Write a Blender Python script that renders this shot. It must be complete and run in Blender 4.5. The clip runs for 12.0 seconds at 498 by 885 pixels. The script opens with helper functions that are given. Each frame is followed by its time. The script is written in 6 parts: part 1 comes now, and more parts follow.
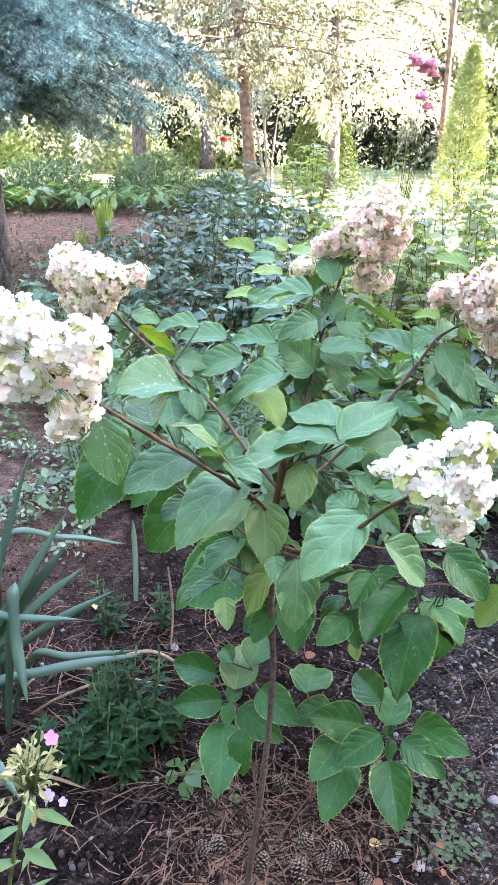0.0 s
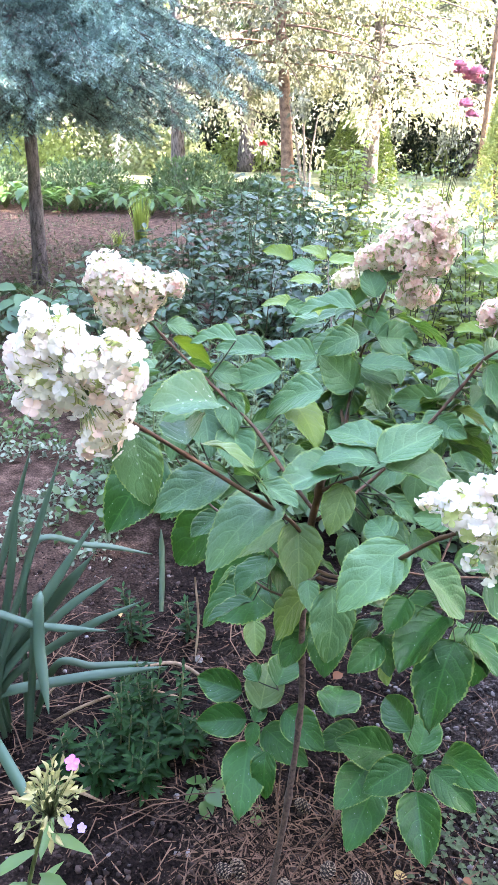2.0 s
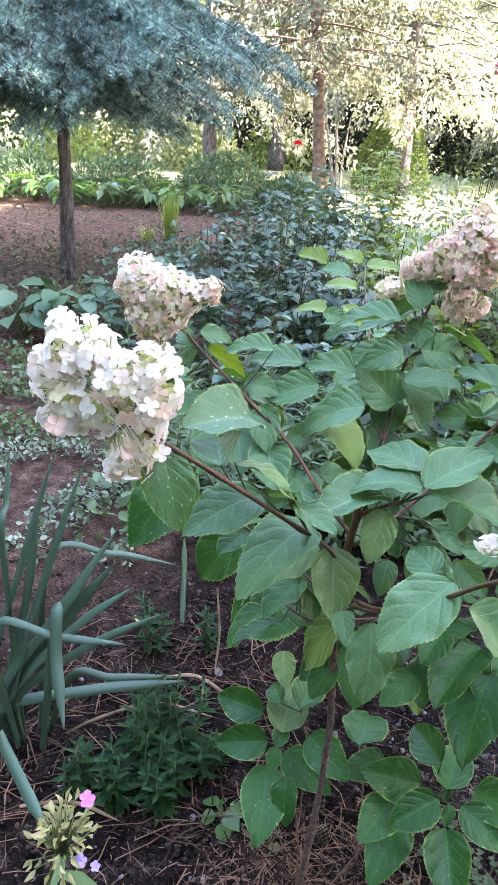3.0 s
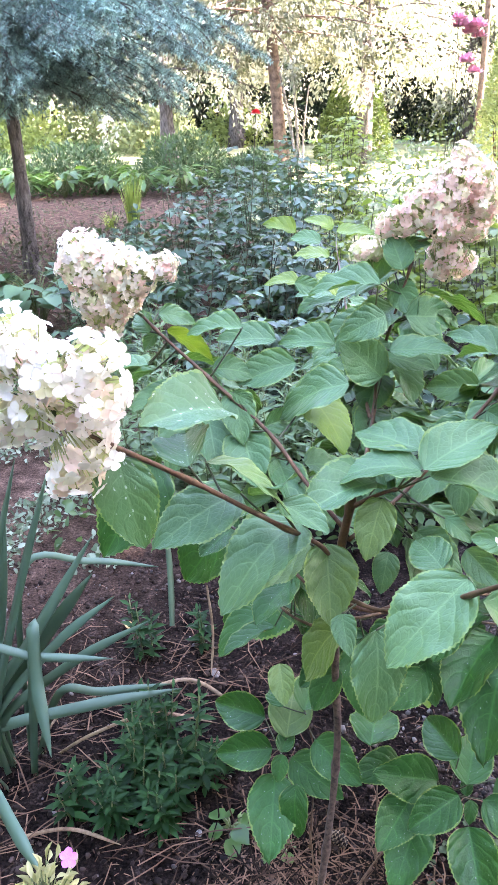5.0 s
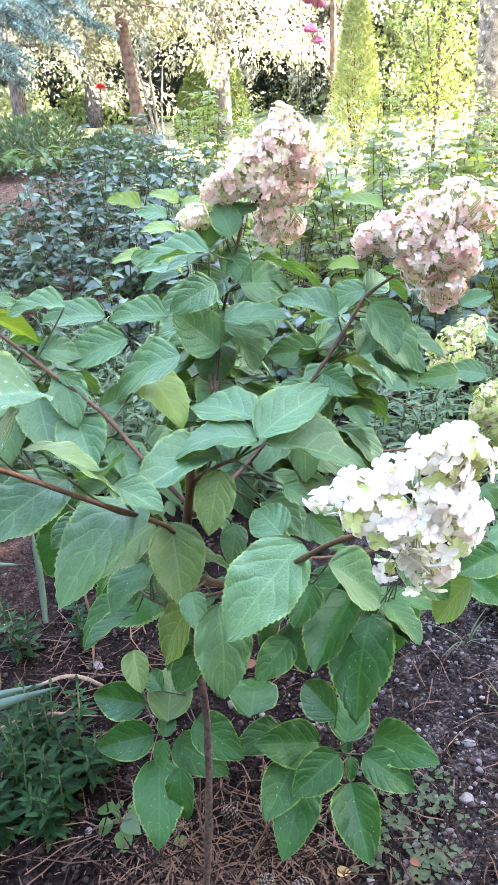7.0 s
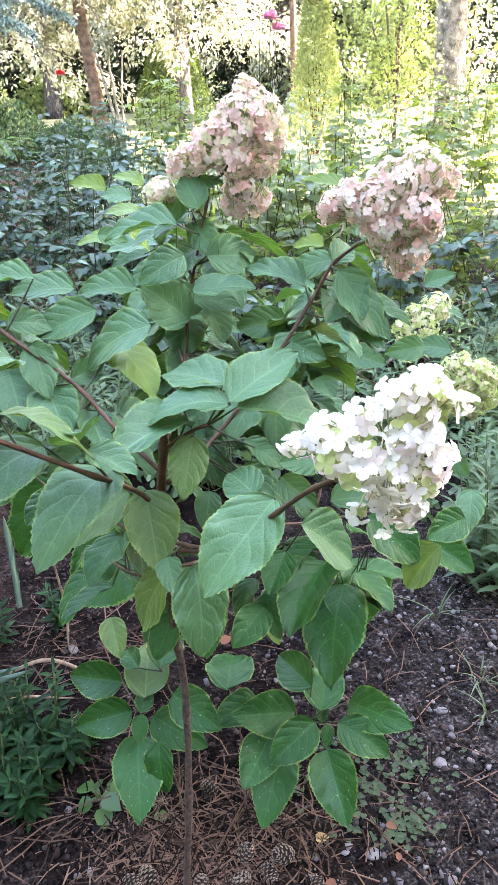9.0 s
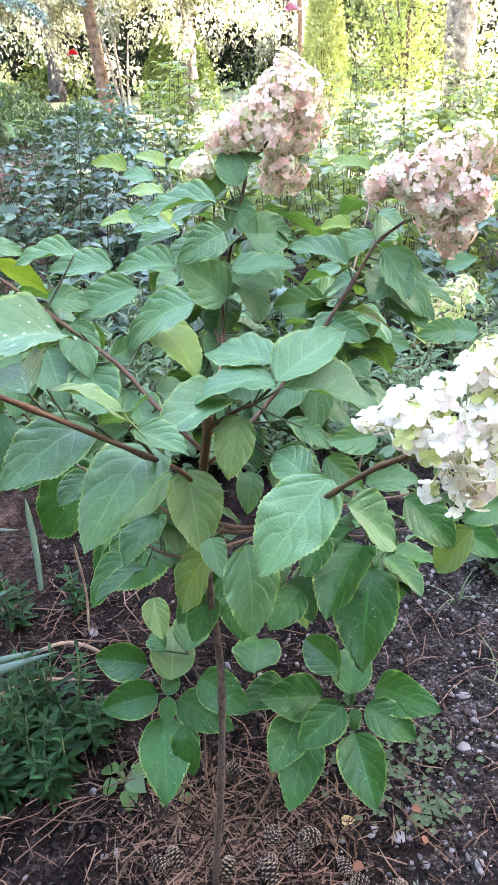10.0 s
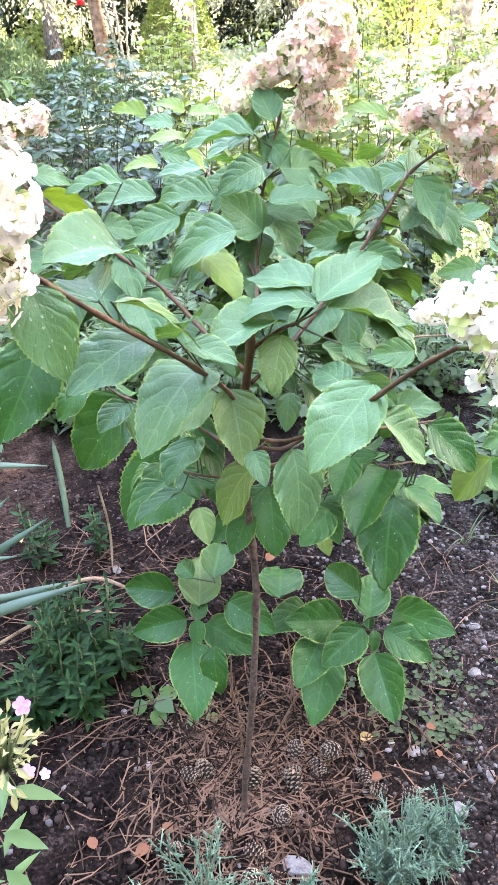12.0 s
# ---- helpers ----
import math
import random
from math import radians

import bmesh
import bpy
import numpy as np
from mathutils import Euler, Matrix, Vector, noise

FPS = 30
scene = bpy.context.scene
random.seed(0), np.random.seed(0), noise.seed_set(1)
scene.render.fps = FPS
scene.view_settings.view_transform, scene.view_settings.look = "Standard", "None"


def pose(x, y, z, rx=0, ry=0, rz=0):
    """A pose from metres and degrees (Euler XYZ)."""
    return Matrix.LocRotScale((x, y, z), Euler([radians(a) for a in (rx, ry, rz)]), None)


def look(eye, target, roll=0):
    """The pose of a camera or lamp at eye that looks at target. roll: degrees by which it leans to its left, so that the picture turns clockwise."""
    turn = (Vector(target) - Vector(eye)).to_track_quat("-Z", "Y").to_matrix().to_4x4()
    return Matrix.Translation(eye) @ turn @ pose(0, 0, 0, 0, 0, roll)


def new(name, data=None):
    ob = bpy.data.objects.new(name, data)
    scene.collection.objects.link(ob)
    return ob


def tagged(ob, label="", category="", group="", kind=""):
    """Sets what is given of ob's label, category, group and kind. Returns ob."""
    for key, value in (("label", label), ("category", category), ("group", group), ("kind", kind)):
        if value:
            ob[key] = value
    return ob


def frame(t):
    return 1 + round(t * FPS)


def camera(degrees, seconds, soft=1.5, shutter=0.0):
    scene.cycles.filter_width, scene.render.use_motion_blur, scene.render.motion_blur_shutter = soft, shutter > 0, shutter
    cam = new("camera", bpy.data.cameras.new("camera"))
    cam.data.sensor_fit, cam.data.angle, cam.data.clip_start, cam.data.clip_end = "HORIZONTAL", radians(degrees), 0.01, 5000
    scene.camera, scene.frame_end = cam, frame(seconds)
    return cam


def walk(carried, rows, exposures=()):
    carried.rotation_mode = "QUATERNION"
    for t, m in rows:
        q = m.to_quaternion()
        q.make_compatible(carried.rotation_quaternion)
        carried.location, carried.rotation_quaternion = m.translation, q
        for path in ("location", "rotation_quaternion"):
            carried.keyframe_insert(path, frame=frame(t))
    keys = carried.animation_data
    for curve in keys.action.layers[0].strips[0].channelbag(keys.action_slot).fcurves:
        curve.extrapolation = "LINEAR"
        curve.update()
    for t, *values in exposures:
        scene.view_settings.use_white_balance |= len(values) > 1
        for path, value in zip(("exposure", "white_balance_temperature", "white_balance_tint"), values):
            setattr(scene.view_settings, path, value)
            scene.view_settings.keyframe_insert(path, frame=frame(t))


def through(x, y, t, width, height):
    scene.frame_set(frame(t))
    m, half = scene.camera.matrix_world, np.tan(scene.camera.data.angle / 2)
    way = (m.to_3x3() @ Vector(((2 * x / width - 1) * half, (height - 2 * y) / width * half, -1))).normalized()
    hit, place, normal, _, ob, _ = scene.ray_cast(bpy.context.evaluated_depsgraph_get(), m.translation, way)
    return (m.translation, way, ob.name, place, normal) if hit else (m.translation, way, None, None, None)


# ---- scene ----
cam = camera(36.6, 12.0, 0.8)
PATH = [
    (0, (0.02, 0.038, 1.518), (-0.007, 1.867, 0.711), 0.6),
    (0.5, (0.015, 0.044, 1.521), (-0.012, 1.874, 0.715), 0.6),
    (1, (0.013, 0.047, 1.523), (-0.031, 1.878, 0.72), 0.6),
    (1.5, (0.014, 0.056, 1.518), (-0.052, 1.886, 0.713), 0.7),
    (2, (0.006, 0.086, 1.523), (-0.096, 1.915, 0.721), 1.5),
    (2.5, (-0.001, 0.113, 1.526), (-0.124, 1.941, 0.723), 2.3),
    (3, (-0.02, 0.158, 1.521), (-0.178, 1.981, 0.713), 2.6),
    (3.2, (-0.029, 0.183, 1.522), (-0.199, 2.004, 0.713), 2.4),
    (4.8, (-0.021, 0.27, 1.482), (-0.162, 2.075, 0.632), -0.9),
    (5, (-0.016, 0.279, 1.481), (-0.131, 2.085, 0.629), -1.5),
    (5.5, (-0.001, 0.299, 1.475), (-0.053, 2.107, 0.621), -2.4),
    (6, (0.023, 0.31, 1.468), (0.035, 2.116, 0.61), -2.8),
    (6.5, (0.037, 0.309, 1.462), (0.111, 2.105, 0.584), -3.0),
    (7, (0.054, 0.302, 1.459), (0.226, 2.077, 0.553), -2.5),
    (7.5, (0.071, 0.282, 1.456), (0.298, 2.045, 0.538), -2.3),
    (7.7, (0.075, 0.274, 1.458), (0.318, 2.034, 0.539), -2.2),
    (9.3, (0.033, 0.275, 1.433), (0.284, 2.027, 0.502), -2.6),
    (9.5, (0.024, 0.277, 1.433), (0.27, 2.025, 0.492), -2.5),
    (10, (-0.008, 0.289, 1.424), (0.237, 2.029, 0.468), -2.3),
    (10.5, (-0.042, 0.281, 1.413), (0.2, 2.006, 0.43), -2.3),
    (11, (-0.063, 0.263, 1.409), (0.177, 1.977, 0.407), -2.2),
    (11.5, (-0.075, 0.239, 1.399), (0.163, 1.94, 0.373), -2.3),
    (12, (-0.079, 0.214, 1.4), (0.163, 1.91, 0.368), -2.2),
]
walk(cam, [(t, look(eye, target, roll)) for t, eye, target, roll in PATH], [(0.0, 4.98, 7350, 28), (2.5, 4.84, 7200, 28), (3.0, 4.54, 7250, 28), (5.0, 4.97, 7300, 31), (6.5, 5.0, 7300, 29), (7.0, 5.0, 7400, 28), (7.5, 4.70, 7550, 26), (9.5, 4.88, 7600, 26), (12.0, 5.36, 8000, 29)])

# ---- sky, sun ----
SUN_FROM = Vector((0.80, 0.10, 0.72)).normalized()
world = bpy.data.worlds.new("sky")
scene.world = world
world.use_nodes = True
wn = world.node_tree
sky = wn.nodes.new("ShaderNodeTexSky")
sky.sky_type = "NISHITA"
sky.sun_disc = False
sky.sun_elevation = math.asin(SUN_FROM.z)
sky.sun_rotation = math.atan2(SUN_FROM.x, SUN_FROM.y)
wn.links.new(sky.outputs["Color"], wn.nodes["Background"].inputs["Color"])
wn.nodes["Background"].inputs["Strength"].default_value = 0.15
sun_data = bpy.data.lights.new("sun", "SUN")
sun_data.energy, sun_data.angle, sun_data.color = 4.4, radians(0.6), (1.0, 0.96, 0.88)
sun = new("sun", sun_data)
sun.matrix_world = look(SUN_FROM * 40, (0, 0, 0))


# ---- materials ----
def node(nt, kind, **inputs):
    n = nt.nodes.new("ShaderNode" + kind)
    for key, value in inputs.items():
        n.inputs[key.replace("_", " ")].default_value = value
    return n


def maths(nt, op, a, b=None, c=None):
    n = nt.nodes.new("ShaderNodeMath")
    n.operation = op
    for i, v in enumerate((a, b, c)):
        if v is None:
            continue
        if isinstance(v, (int, float)):
            n.inputs[i].default_value = v
        else:
            nt.links.new(v, n.inputs[i])
    return n.outputs[0]


def ramp(nt, fac, *stops):
    n = nt.nodes.new("ShaderNodeValToRGB")
    while len(n.color_ramp.elements) < len(stops):
        n.color_ramp.elements.new(0.5)
    for el, (p, c) in zip(n.color_ramp.elements, stops):
        el.position, el.color = p, (*c, 1)
    nt.links.new(fac, n.inputs[0])
    return n.outputs[0]


def blend(nt, fac, a, b, kind="MIX"):
    n = nt.nodes.new("ShaderNodeMix")
    n.data_type, n.blend_type = "RGBA", kind
    for sock, v in ((n.inputs[0], fac), (n.inputs[6], a), (n.inputs[7], b)):
        if isinstance(v, (int, float)):
            sock.default_value = v
        elif isinstance(v, tuple):
            sock.default_value = (*v, 1)
        else:
            nt.links.new(v, sock)
    return n.outputs[2]


def noisy(nt, scale, detail=3.0, rough=0.55, coord="Object", stretch=1.0):
    tc = nt.nodes.new("ShaderNodeTexCoord")
    n = node(nt, "TexNoise", Scale=scale, Detail=detail, Roughness=rough)
    mapping = node(nt, "Mapping", Scale=(1.0, 1.0, 1.0 / stretch))
    nt.links.new(tc.outputs[coord], mapping.inputs["Vector"])
    nt.links.new(mapping.outputs[0], n.inputs["Vector"])
    return n.outputs["Fac"]


def begin(name, rough=0.6, spec=0.4):
    m = bpy.data.materials.new(name)
    m.use_nodes = True
    nt = m.node_tree
    b = nt.nodes["Principled BSDF"]
    b.inputs["Roughness"].default_value = rough
    b.inputs["Specular IOR Level"].default_value = spec
    return m, nt, b


def bump(nt, b, height, strength=0.4, distance=0.003):
    n = node(nt, "Bump", Strength=strength, Distance=distance)
    nt.links.new(height, n.inputs["Height"])
    nt.links.new(n.outputs[0], b.inputs["Normal"])
    return n.outputs[0]


def thin(nt, b, color, fac):
    """Lets light pass through a leaf or petal."""
    tr = nt.nodes.new("ShaderNodeBsdfTranslucent")
    mix = nt.nodes.new("ShaderNodeMixShader")
    mix.inputs[0].default_value = fac
    if isinstance(color, tuple):
        tr.inputs["Color"].default_value = (*color, 1)
    else:
        nt.links.new(color, tr.inputs["Color"])
    nt.links.new(b.outputs[0], mix.inputs[1])
    nt.links.new(tr.outputs[0], mix.inputs[2])
    nt.links.new(mix.outputs[0], nt.nodes["Material Output"].inputs["Surface"])


def plain(name, dark, light, scale=20, rough=0.7, relief=0.3, distance=0.004, spec=0.3, detail=4.0, stretch=1.0):
    """A surface of two tones with grain at two scales and relief."""
    m, nt, b = begin(name, rough, spec)
    big, fine = noisy(nt, scale, detail, stretch=stretch), noisy(nt, scale * 7, detail, stretch=stretch)
    both = maths(nt, "ADD", maths(nt, "MULTIPLY", big, 0.6), maths(nt, "MULTIPLY", fine, 0.4))
    nt.links.new(ramp(nt, both, (0.36, dark), (0.64, light)), b.inputs["Base Color"])
    bump(nt, b, both, relief, distance)
    return m


def foliage(name, dark, light, glow, rough=0.5, through=0.3, spec=0.4, lo=0.1, hi=0.85):
    """Small leaves joined in one mesh: each takes its own tone."""
    m, nt, b = begin(name, rough, spec)
    geo = nt.nodes.new("ShaderNodeNewGeometry")
    patch = noisy(nt, 1.7, 2.0)
    tone = maths(nt, "ADD", maths(nt, "MULTIPLY", geo.outputs["Random Per Island"], 0.65), maths(nt, "MULTIPLY", patch, 0.35))
    nt.links.new(ramp(nt, tone, (lo, dark), (hi, light)), b.inputs["Base Color"])
    thin(nt, b, glow, through)
    return m


def needle_brush(name, dark, light, rough=0.5):
    """Spruce needles: whole twigs differ in tone, single needles only a little; dark tones paint shade between brushes.
    """
    m, nt, b = begin(name, rough, 0.2)
    geo = nt.nodes.new("ShaderNodeNewGeometry")
    twig, bough = noisy(nt, 9.0, 2.0), noisy(nt, 2.2, 1.0)
    tone = maths(nt, "ADD", maths(nt, "MULTIPLY", geo.outputs["Random Per Island"], 0.22), maths(nt, "ADD", maths(nt, "MULTIPLY", twig, 0.55), maths(nt, "MULTIPLY", bough, 0.30)))
    nt.links.new(ramp(nt, tone, (0.36, dark), (0.52, tuple(0.4 * l for l in light)), (0.72, light)), b.inputs["Base Color"])
    return m


def hydrangea_leaf(name, dark, light, glow, through=0.25, spots=0.0, gloss=0.28, glints=0.0, rim=0.35):
    """Ovate leaf: paler midrib and side veins, quilted between them, a blue-green waxy sheen."""
    m, nt, b = begin(name, 0.42, gloss)
    uv = nt.nodes.new("ShaderNodeUVMap")
    sep = nt.nodes.new("ShaderNodeSeparateXYZ")
    nt.links.new(uv.outputs[0], sep.inputs[0])
    u, v = sep.outputs[0], sep.outputs[1]
    a = maths(nt, "MULTIPLY", maths(nt, "ABSOLUTE", maths(nt, "SUBTRACT", u, 0.5)), 2.0)
    mid = maths(nt, "SUBTRACT", 1.0, maths(nt, "SMOOTH_MIN", maths(nt, "DIVIDE", a, 0.055), 1.0, 0.2))
    mid = maths(nt, "MAXIMUM", mid, 0.0)
    sway = maths(nt, "MULTIPLY", maths(nt, "SUBTRACT", noisy(nt, 5.0, 1.0, coord="UV"), 0.5), 0.10)
    curve = maths(nt, "ADD", maths(nt, "SUBTRACT", v, maths(nt, "MULTIPLY", maths(nt, "POWER", a, 1.35), 0.36)), sway)
    saw = maths(nt, "PINGPONG", maths(nt, "MULTIPLY", curve, 5.2), 0.5)
    side = maths(nt, "MAXIMUM", maths(nt, "SUBTRACT", 1.0, maths(nt, "DIVIDE", saw, 0.055)), 0.0)
    side = maths(nt, "MULTIPLY", side, maths(nt, "SUBTRACT", 1.0, maths(nt, "MULTIPLY", a, 0.55)))
    vein = maths(nt, "MAXIMUM", mid, side)
    net = node(nt, "TexVoronoi", Scale=15.0)
    net.feature = "DISTANCE_TO_EDGE"
    nt.links.new(uv.outputs[0], net.inputs["Vector"])
    mesh = maths(nt, "MINIMUM", maths(nt, "MULTIPLY", net.outputs["Distance"], 6.0), 1.0)
    obj = nt.nodes.new("ShaderNodeObjectInfo")
    fine, patch = noisy(nt, 60, 4.0), noisy(nt, 11, 3.0)
    mottle = noisy(nt, 26, 5.0, 0.7, "UV")
    tone = maths(nt, "ADD", maths(nt, "MULTIPLY", obj.outputs["Random"], 0.45), maths(nt, "ADD", maths(nt, "MULTIPLY", patch, 0.25), maths(nt, "MULTIPLY", mottle, 0.30)))
    base = ramp(nt, tone, (0.15, dark), (0.85, light))
    base = blend(nt, maths(nt, "MULTIPLY", vein, 0.62), base, (light[0] * 1.9, light[1] * 1.6, light[2] * 1.5))
    base = blend(nt, maths(nt, "MULTIPLY", maths(nt, "SUBTRACT", 1.0, mesh), 0.22), base, (light[0] * 1.5, light[1] * 1.4, light[2] * 1.3))
    edge = maths(nt, "MULTIPLY", maths(nt, "GREATER_THAN", maths(nt, "ADD", a, maths(nt, "MULTIPLY", patch, 0.25)), 1.06), rim)
    base = blend(nt, edge, base, (0.26, 0.36, 0.08))
    if spots:
        vor = node(nt, "TexVoronoi", Scale=9.0)
        nt.links.new(uv.outputs[0], vor.inputs["Vector"])
        dots = maths(nt, "LESS_THAN", maths(nt, "ADD", vor.outputs["Distance"], maths(nt, "MULTIPLY", fine, 0.30)), 0.32)
        base = blend(nt, maths(nt, "MULTIPLY", dots, spots), base, (0.42, 0.50, 0.42))
    # Pale dots paint the sparkle of water drops into the leaf colour.
    if glints:
        drop = node(nt, "TexVoronoi", Scale=21.0, Randomness=1.0)
        nt.links.new(uv.outputs[0], drop.inputs["Vector"])
        spot = maths(nt, "LESS_THAN", maths(nt, "ADD", drop.outputs["Distance"], maths(nt, "MULTIPLY", fine, 0.25)), 0.25)
        spot = maths(nt, "MULTIPLY", spot, maths(nt, "GREATER_THAN", patch, 0.57))
        base = blend(nt, maths(nt, "MULTIPLY", spot, glints), base, (0.50, 0.56, 0.50))
    nt.links.new(base, b.inputs["Base Color"])
    quilt = maths(nt, "ADD", maths(nt, "MULTIPLY", maths(nt, "SMOOTH_MIN", maths(nt, "MULTIPLY", saw, 2.2), a, 0.3), 0.8), maths(nt, "ADD", maths(nt, "MULTIPLY", mesh, 0.10), maths(nt, "MULTIPLY", mottle, 0.12)))
    bump(nt, b, quilt, 0.55, 0.004)
    nt.links.new(ramp(nt, fine, (0.3, (0.34, 0.34, 0.34)), (0.7, (0.55, 0.55, 0.55))), b.inputs["Roughness"])
    thin(nt, b, glow, through)
    return m


def petal(name, *tones, through=0.45):
    m, nt, b = begin(name, 0.55, 0.25)
    obj = nt.nodes.new("ShaderNodeObjectInfo")
    patch = noisy(nt, 45, 3.0)
    tone = maths(nt, "ADD", maths(nt, "MULTIPLY", obj.outputs["Random"], 0.8), maths(nt, "MULTIPLY", patch, 0.2))
    n = len(tones)
    col = ramp(nt, tone, *[(0.1 + 0.8 * i / (n - 1), c) for i, c in enumerate(tones)])
    nt.links.new(col, b.inputs["Base Color"])
    bump(nt, b, noisy(nt, 160, 3.0), 0.12, 0.001)
    thin(nt, b, col, through)
    return m


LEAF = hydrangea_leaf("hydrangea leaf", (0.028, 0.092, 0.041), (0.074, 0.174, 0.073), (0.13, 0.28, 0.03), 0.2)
LEAF_SPOT = hydrangea_leaf("hydrangea leaf flecked", (0.028, 0.086, 0.044), (0.066, 0.152, 0.076), (0.13, 0.28, 0.03), 0.2, spots=0.75)
# Yellow-green: partly the leaf's own hue, partly backlight put into the colour.
LEAF_YELLOW_GREEN = hydrangea_leaf("hydrangea leaf yellow-green, backlit", (0.060, 0.125, 0.024), (0.125, 0.205, 0.042), (0.28, 0.42, 0.03), 0.28)
LEAF_OLIVE = hydrangea_leaf("hydrangea leaf olive", (0.055, 0.115, 0.040), (0.108, 0.185, 0.064), (0.18, 0.32, 0.03), 0.20)
LEAF_LOW = hydrangea_leaf("hydrangea shoot leaf", (0.008, 0.054, 0.011), (0.021, 0.108, 0.022), (0.06, 0.20, 0.02), 0.14, gloss=0.30, glints=0.85, rim=0.45)
BARK = plain("hydrangea bark", (0.016, 0.010, 0.008), (0.15, 0.098, 0.074), 110, 0.75, 0.6, 0.002)
TWIG = plain("red-brown twig", (0.042, 0.020, 0.011), (0.135, 0.070, 0.036), 70, 0.55, 0.3, 0.001)
GREENSTEM = plain("green stem", (0.050, 0.075, 0.025), (0.12, 0.15, 0.05), 40, 0.5, 0.2, 0.001)
LEAF_STALK = plain("dark green leaf stalk", (0.025, 0.036, 0.016), (0.070, 0.080, 0.034), 40, 0.5, 0.2, 0.001)
PALE_STALK = plain("pale flower stalk", (0.26, 0.30, 0.10), (0.45, 0.46, 0.22), 60, 0.6, 0.1, 0.001)
WHITE_PETAL = petal("white petal", (0.76, 0.75, 0.58), (0.85, 0.81, 0.71), (0.85, 0.82, 0.75), (0.85, 0.72, 0.63))
PINK_PETAL = petal("pink petal", (0.83, 0.62, 0.48), (0.82, 0.52, 0.43), (0.85, 0.71, 0.59), (0.80, 0.44, 0.38))
BLUSH_PETAL = petal("blush petal", (0.85, 0.70, 0.56), (0.84, 0.62, 0.51), (0.85, 0.78, 0.64))
CREAM_PETAL = petal("cream green petal", (0.60, 0.60, 0.32), (0.72, 0.68, 0.44), (0.74, 0.60, 0.44))
LIME_BUD = petal("lime bud", (0.42, 0.52, 0.16), (0.62, 0.68, 0.30))


# ---- mesh tools ----
def part(name, data, material, parent=None, label=""):
    """Links a bmesh or a mesh as one object under its thing."""
    if isinstance(data, bmesh.types.BMesh):
        me = bpy.data.meshes.new(name)
        data.to_mesh(me)
        data.free()
        data = me
    if material and not data.materials:
        data.materials.append(material)
    ob = new(name, data)
    if parent:
        ob.parent = parent
    if label:
        ob["label"] = label
    return ob


def thing(name, at, label, category, group="", kind=""):
    ob = new(name)
    ob.location = at
    ob.empty_display_size = 0.05
    return tagged(ob, label, category, group, kind)


def mesh_of(name, verts, faces, smooth=True, uvs=None):
    me = bpy.data.meshes.new(name)
    me.from_pydata([tuple(v) for v in verts], [], faces)
    if smooth:
        me.polygons.foreach_set("use_smooth", [True] * len(me.polygons))
    if uvs is not None:
        layer = me.uv_layers.new(name="UVMap")
        idx = np.empty(len(me.loops), dtype=np.int32)
        me.loops.foreach_get("vertex_index", idx)
        layer.data.foreach_set("uv", np.asarray(uvs, dtype=np.float32)[idx].ravel())
    me.update()
    return me


def tri_mesh(name, verts, tris, smooth=False):
    """Many triangles at once from numpy arrays."""
    me = bpy.data.meshes.new(name)
    n, k = len(verts), len(tris)
    me.vertices.add(n)
    me.vertices.foreach_set("co", np.asarray(verts, dtype=np.float32).ravel())
    me.loops.add(3 * k)
    me.loops.foreach_set("vertex_index", np.asarray(tris, dtype=np.int32).ravel())
    me.polygons.add(k)
    me.polygons.foreach_set("loop_start", np.arange(0, 3 * k, 3, dtype=np.int32))
    me.polygons.foreach_set("loop_total", np.full(k, 3, dtype=np.int32))
    if smooth:
        me.polygons.foreach_set("use_smooth", np.ones(k, dtype=bool))
    me.update(calc_edges=True)
    return me


def unit(a):
    return a / np.maximum(np.linalg.norm(a, axis=-1, keepdims=True), 1e-9)


def smooth_line(points, n):
    """A Catmull-Rom line of n points through the given ones."""
    p = np.asarray(points, dtype=float)
    p = np.vstack([2 * p[0] - p[1], p, 2 * p[-1] - p[-2]])
    out = []
    segs = len(p) - 3
    for i in range(n):
        s = min(i / (n - 1) * segs, segs - 1e-6)
        k, t = int(s), s - int(s)
        a, b, c, d = p[k:k + 4]
        out.append(0.5 * (2 * b + (c - a) * t + (2 * a - 5 * b + 4 * c - d) * t * t + (3 * b - a - 3 * c + d) * t ** 3))
    return np.array(out)


def tube_arrays(line, radii, sides=6, rough=0.0, rng=None):
    """Vertices and triangles of a tube along a line."""
    line = np.asarray(line, dtype=float)
    n = len(line)
    radii = np.broadcast_to(np.asarray(radii, dtype=float), (n,))
    tan = unit(np.gradient(line, axis=0))
    ref = np.array([0.0, 0.0, 1.0]) if abs(tan[:, 2]).mean() < 0.8 else np.array([1.0, 0.0, 0.0])
    s = unit(np.cross(tan, ref))
    t = np.cross(s, tan)
    ang = np.linspace(0, 2 * np.pi, sides, endpoint=False)
    r = radii[:, None] * np.ones(sides)
    if rough and rng is not None:
        r = r * (1 + rough * rng.standard_normal((n, sides)))
    v = line[:, None] + r[..., None] * (np.cos(ang)[None, :, None] * s[:, None] + np.sin(ang)[None, :, None] * t[:, None])
    v = np.vstack([v.reshape(-1, 3), line[:1], line[-1:]])
    f = []
    for i in range(n - 1):
        for j in range(sides):
            a, b = i * sides + j, i * sides + (j + 1) % sides
            f += [(a, b, b + sides), (a, b + sides, a + sides)]
    for j in range(sides):
        f += [(n * sides, (j + 1) % sides, j), (n * sides + 1, (n - 1) * sides + j, (n - 1) * sides + (j + 1) % sides)]
    return v, np.array(f)


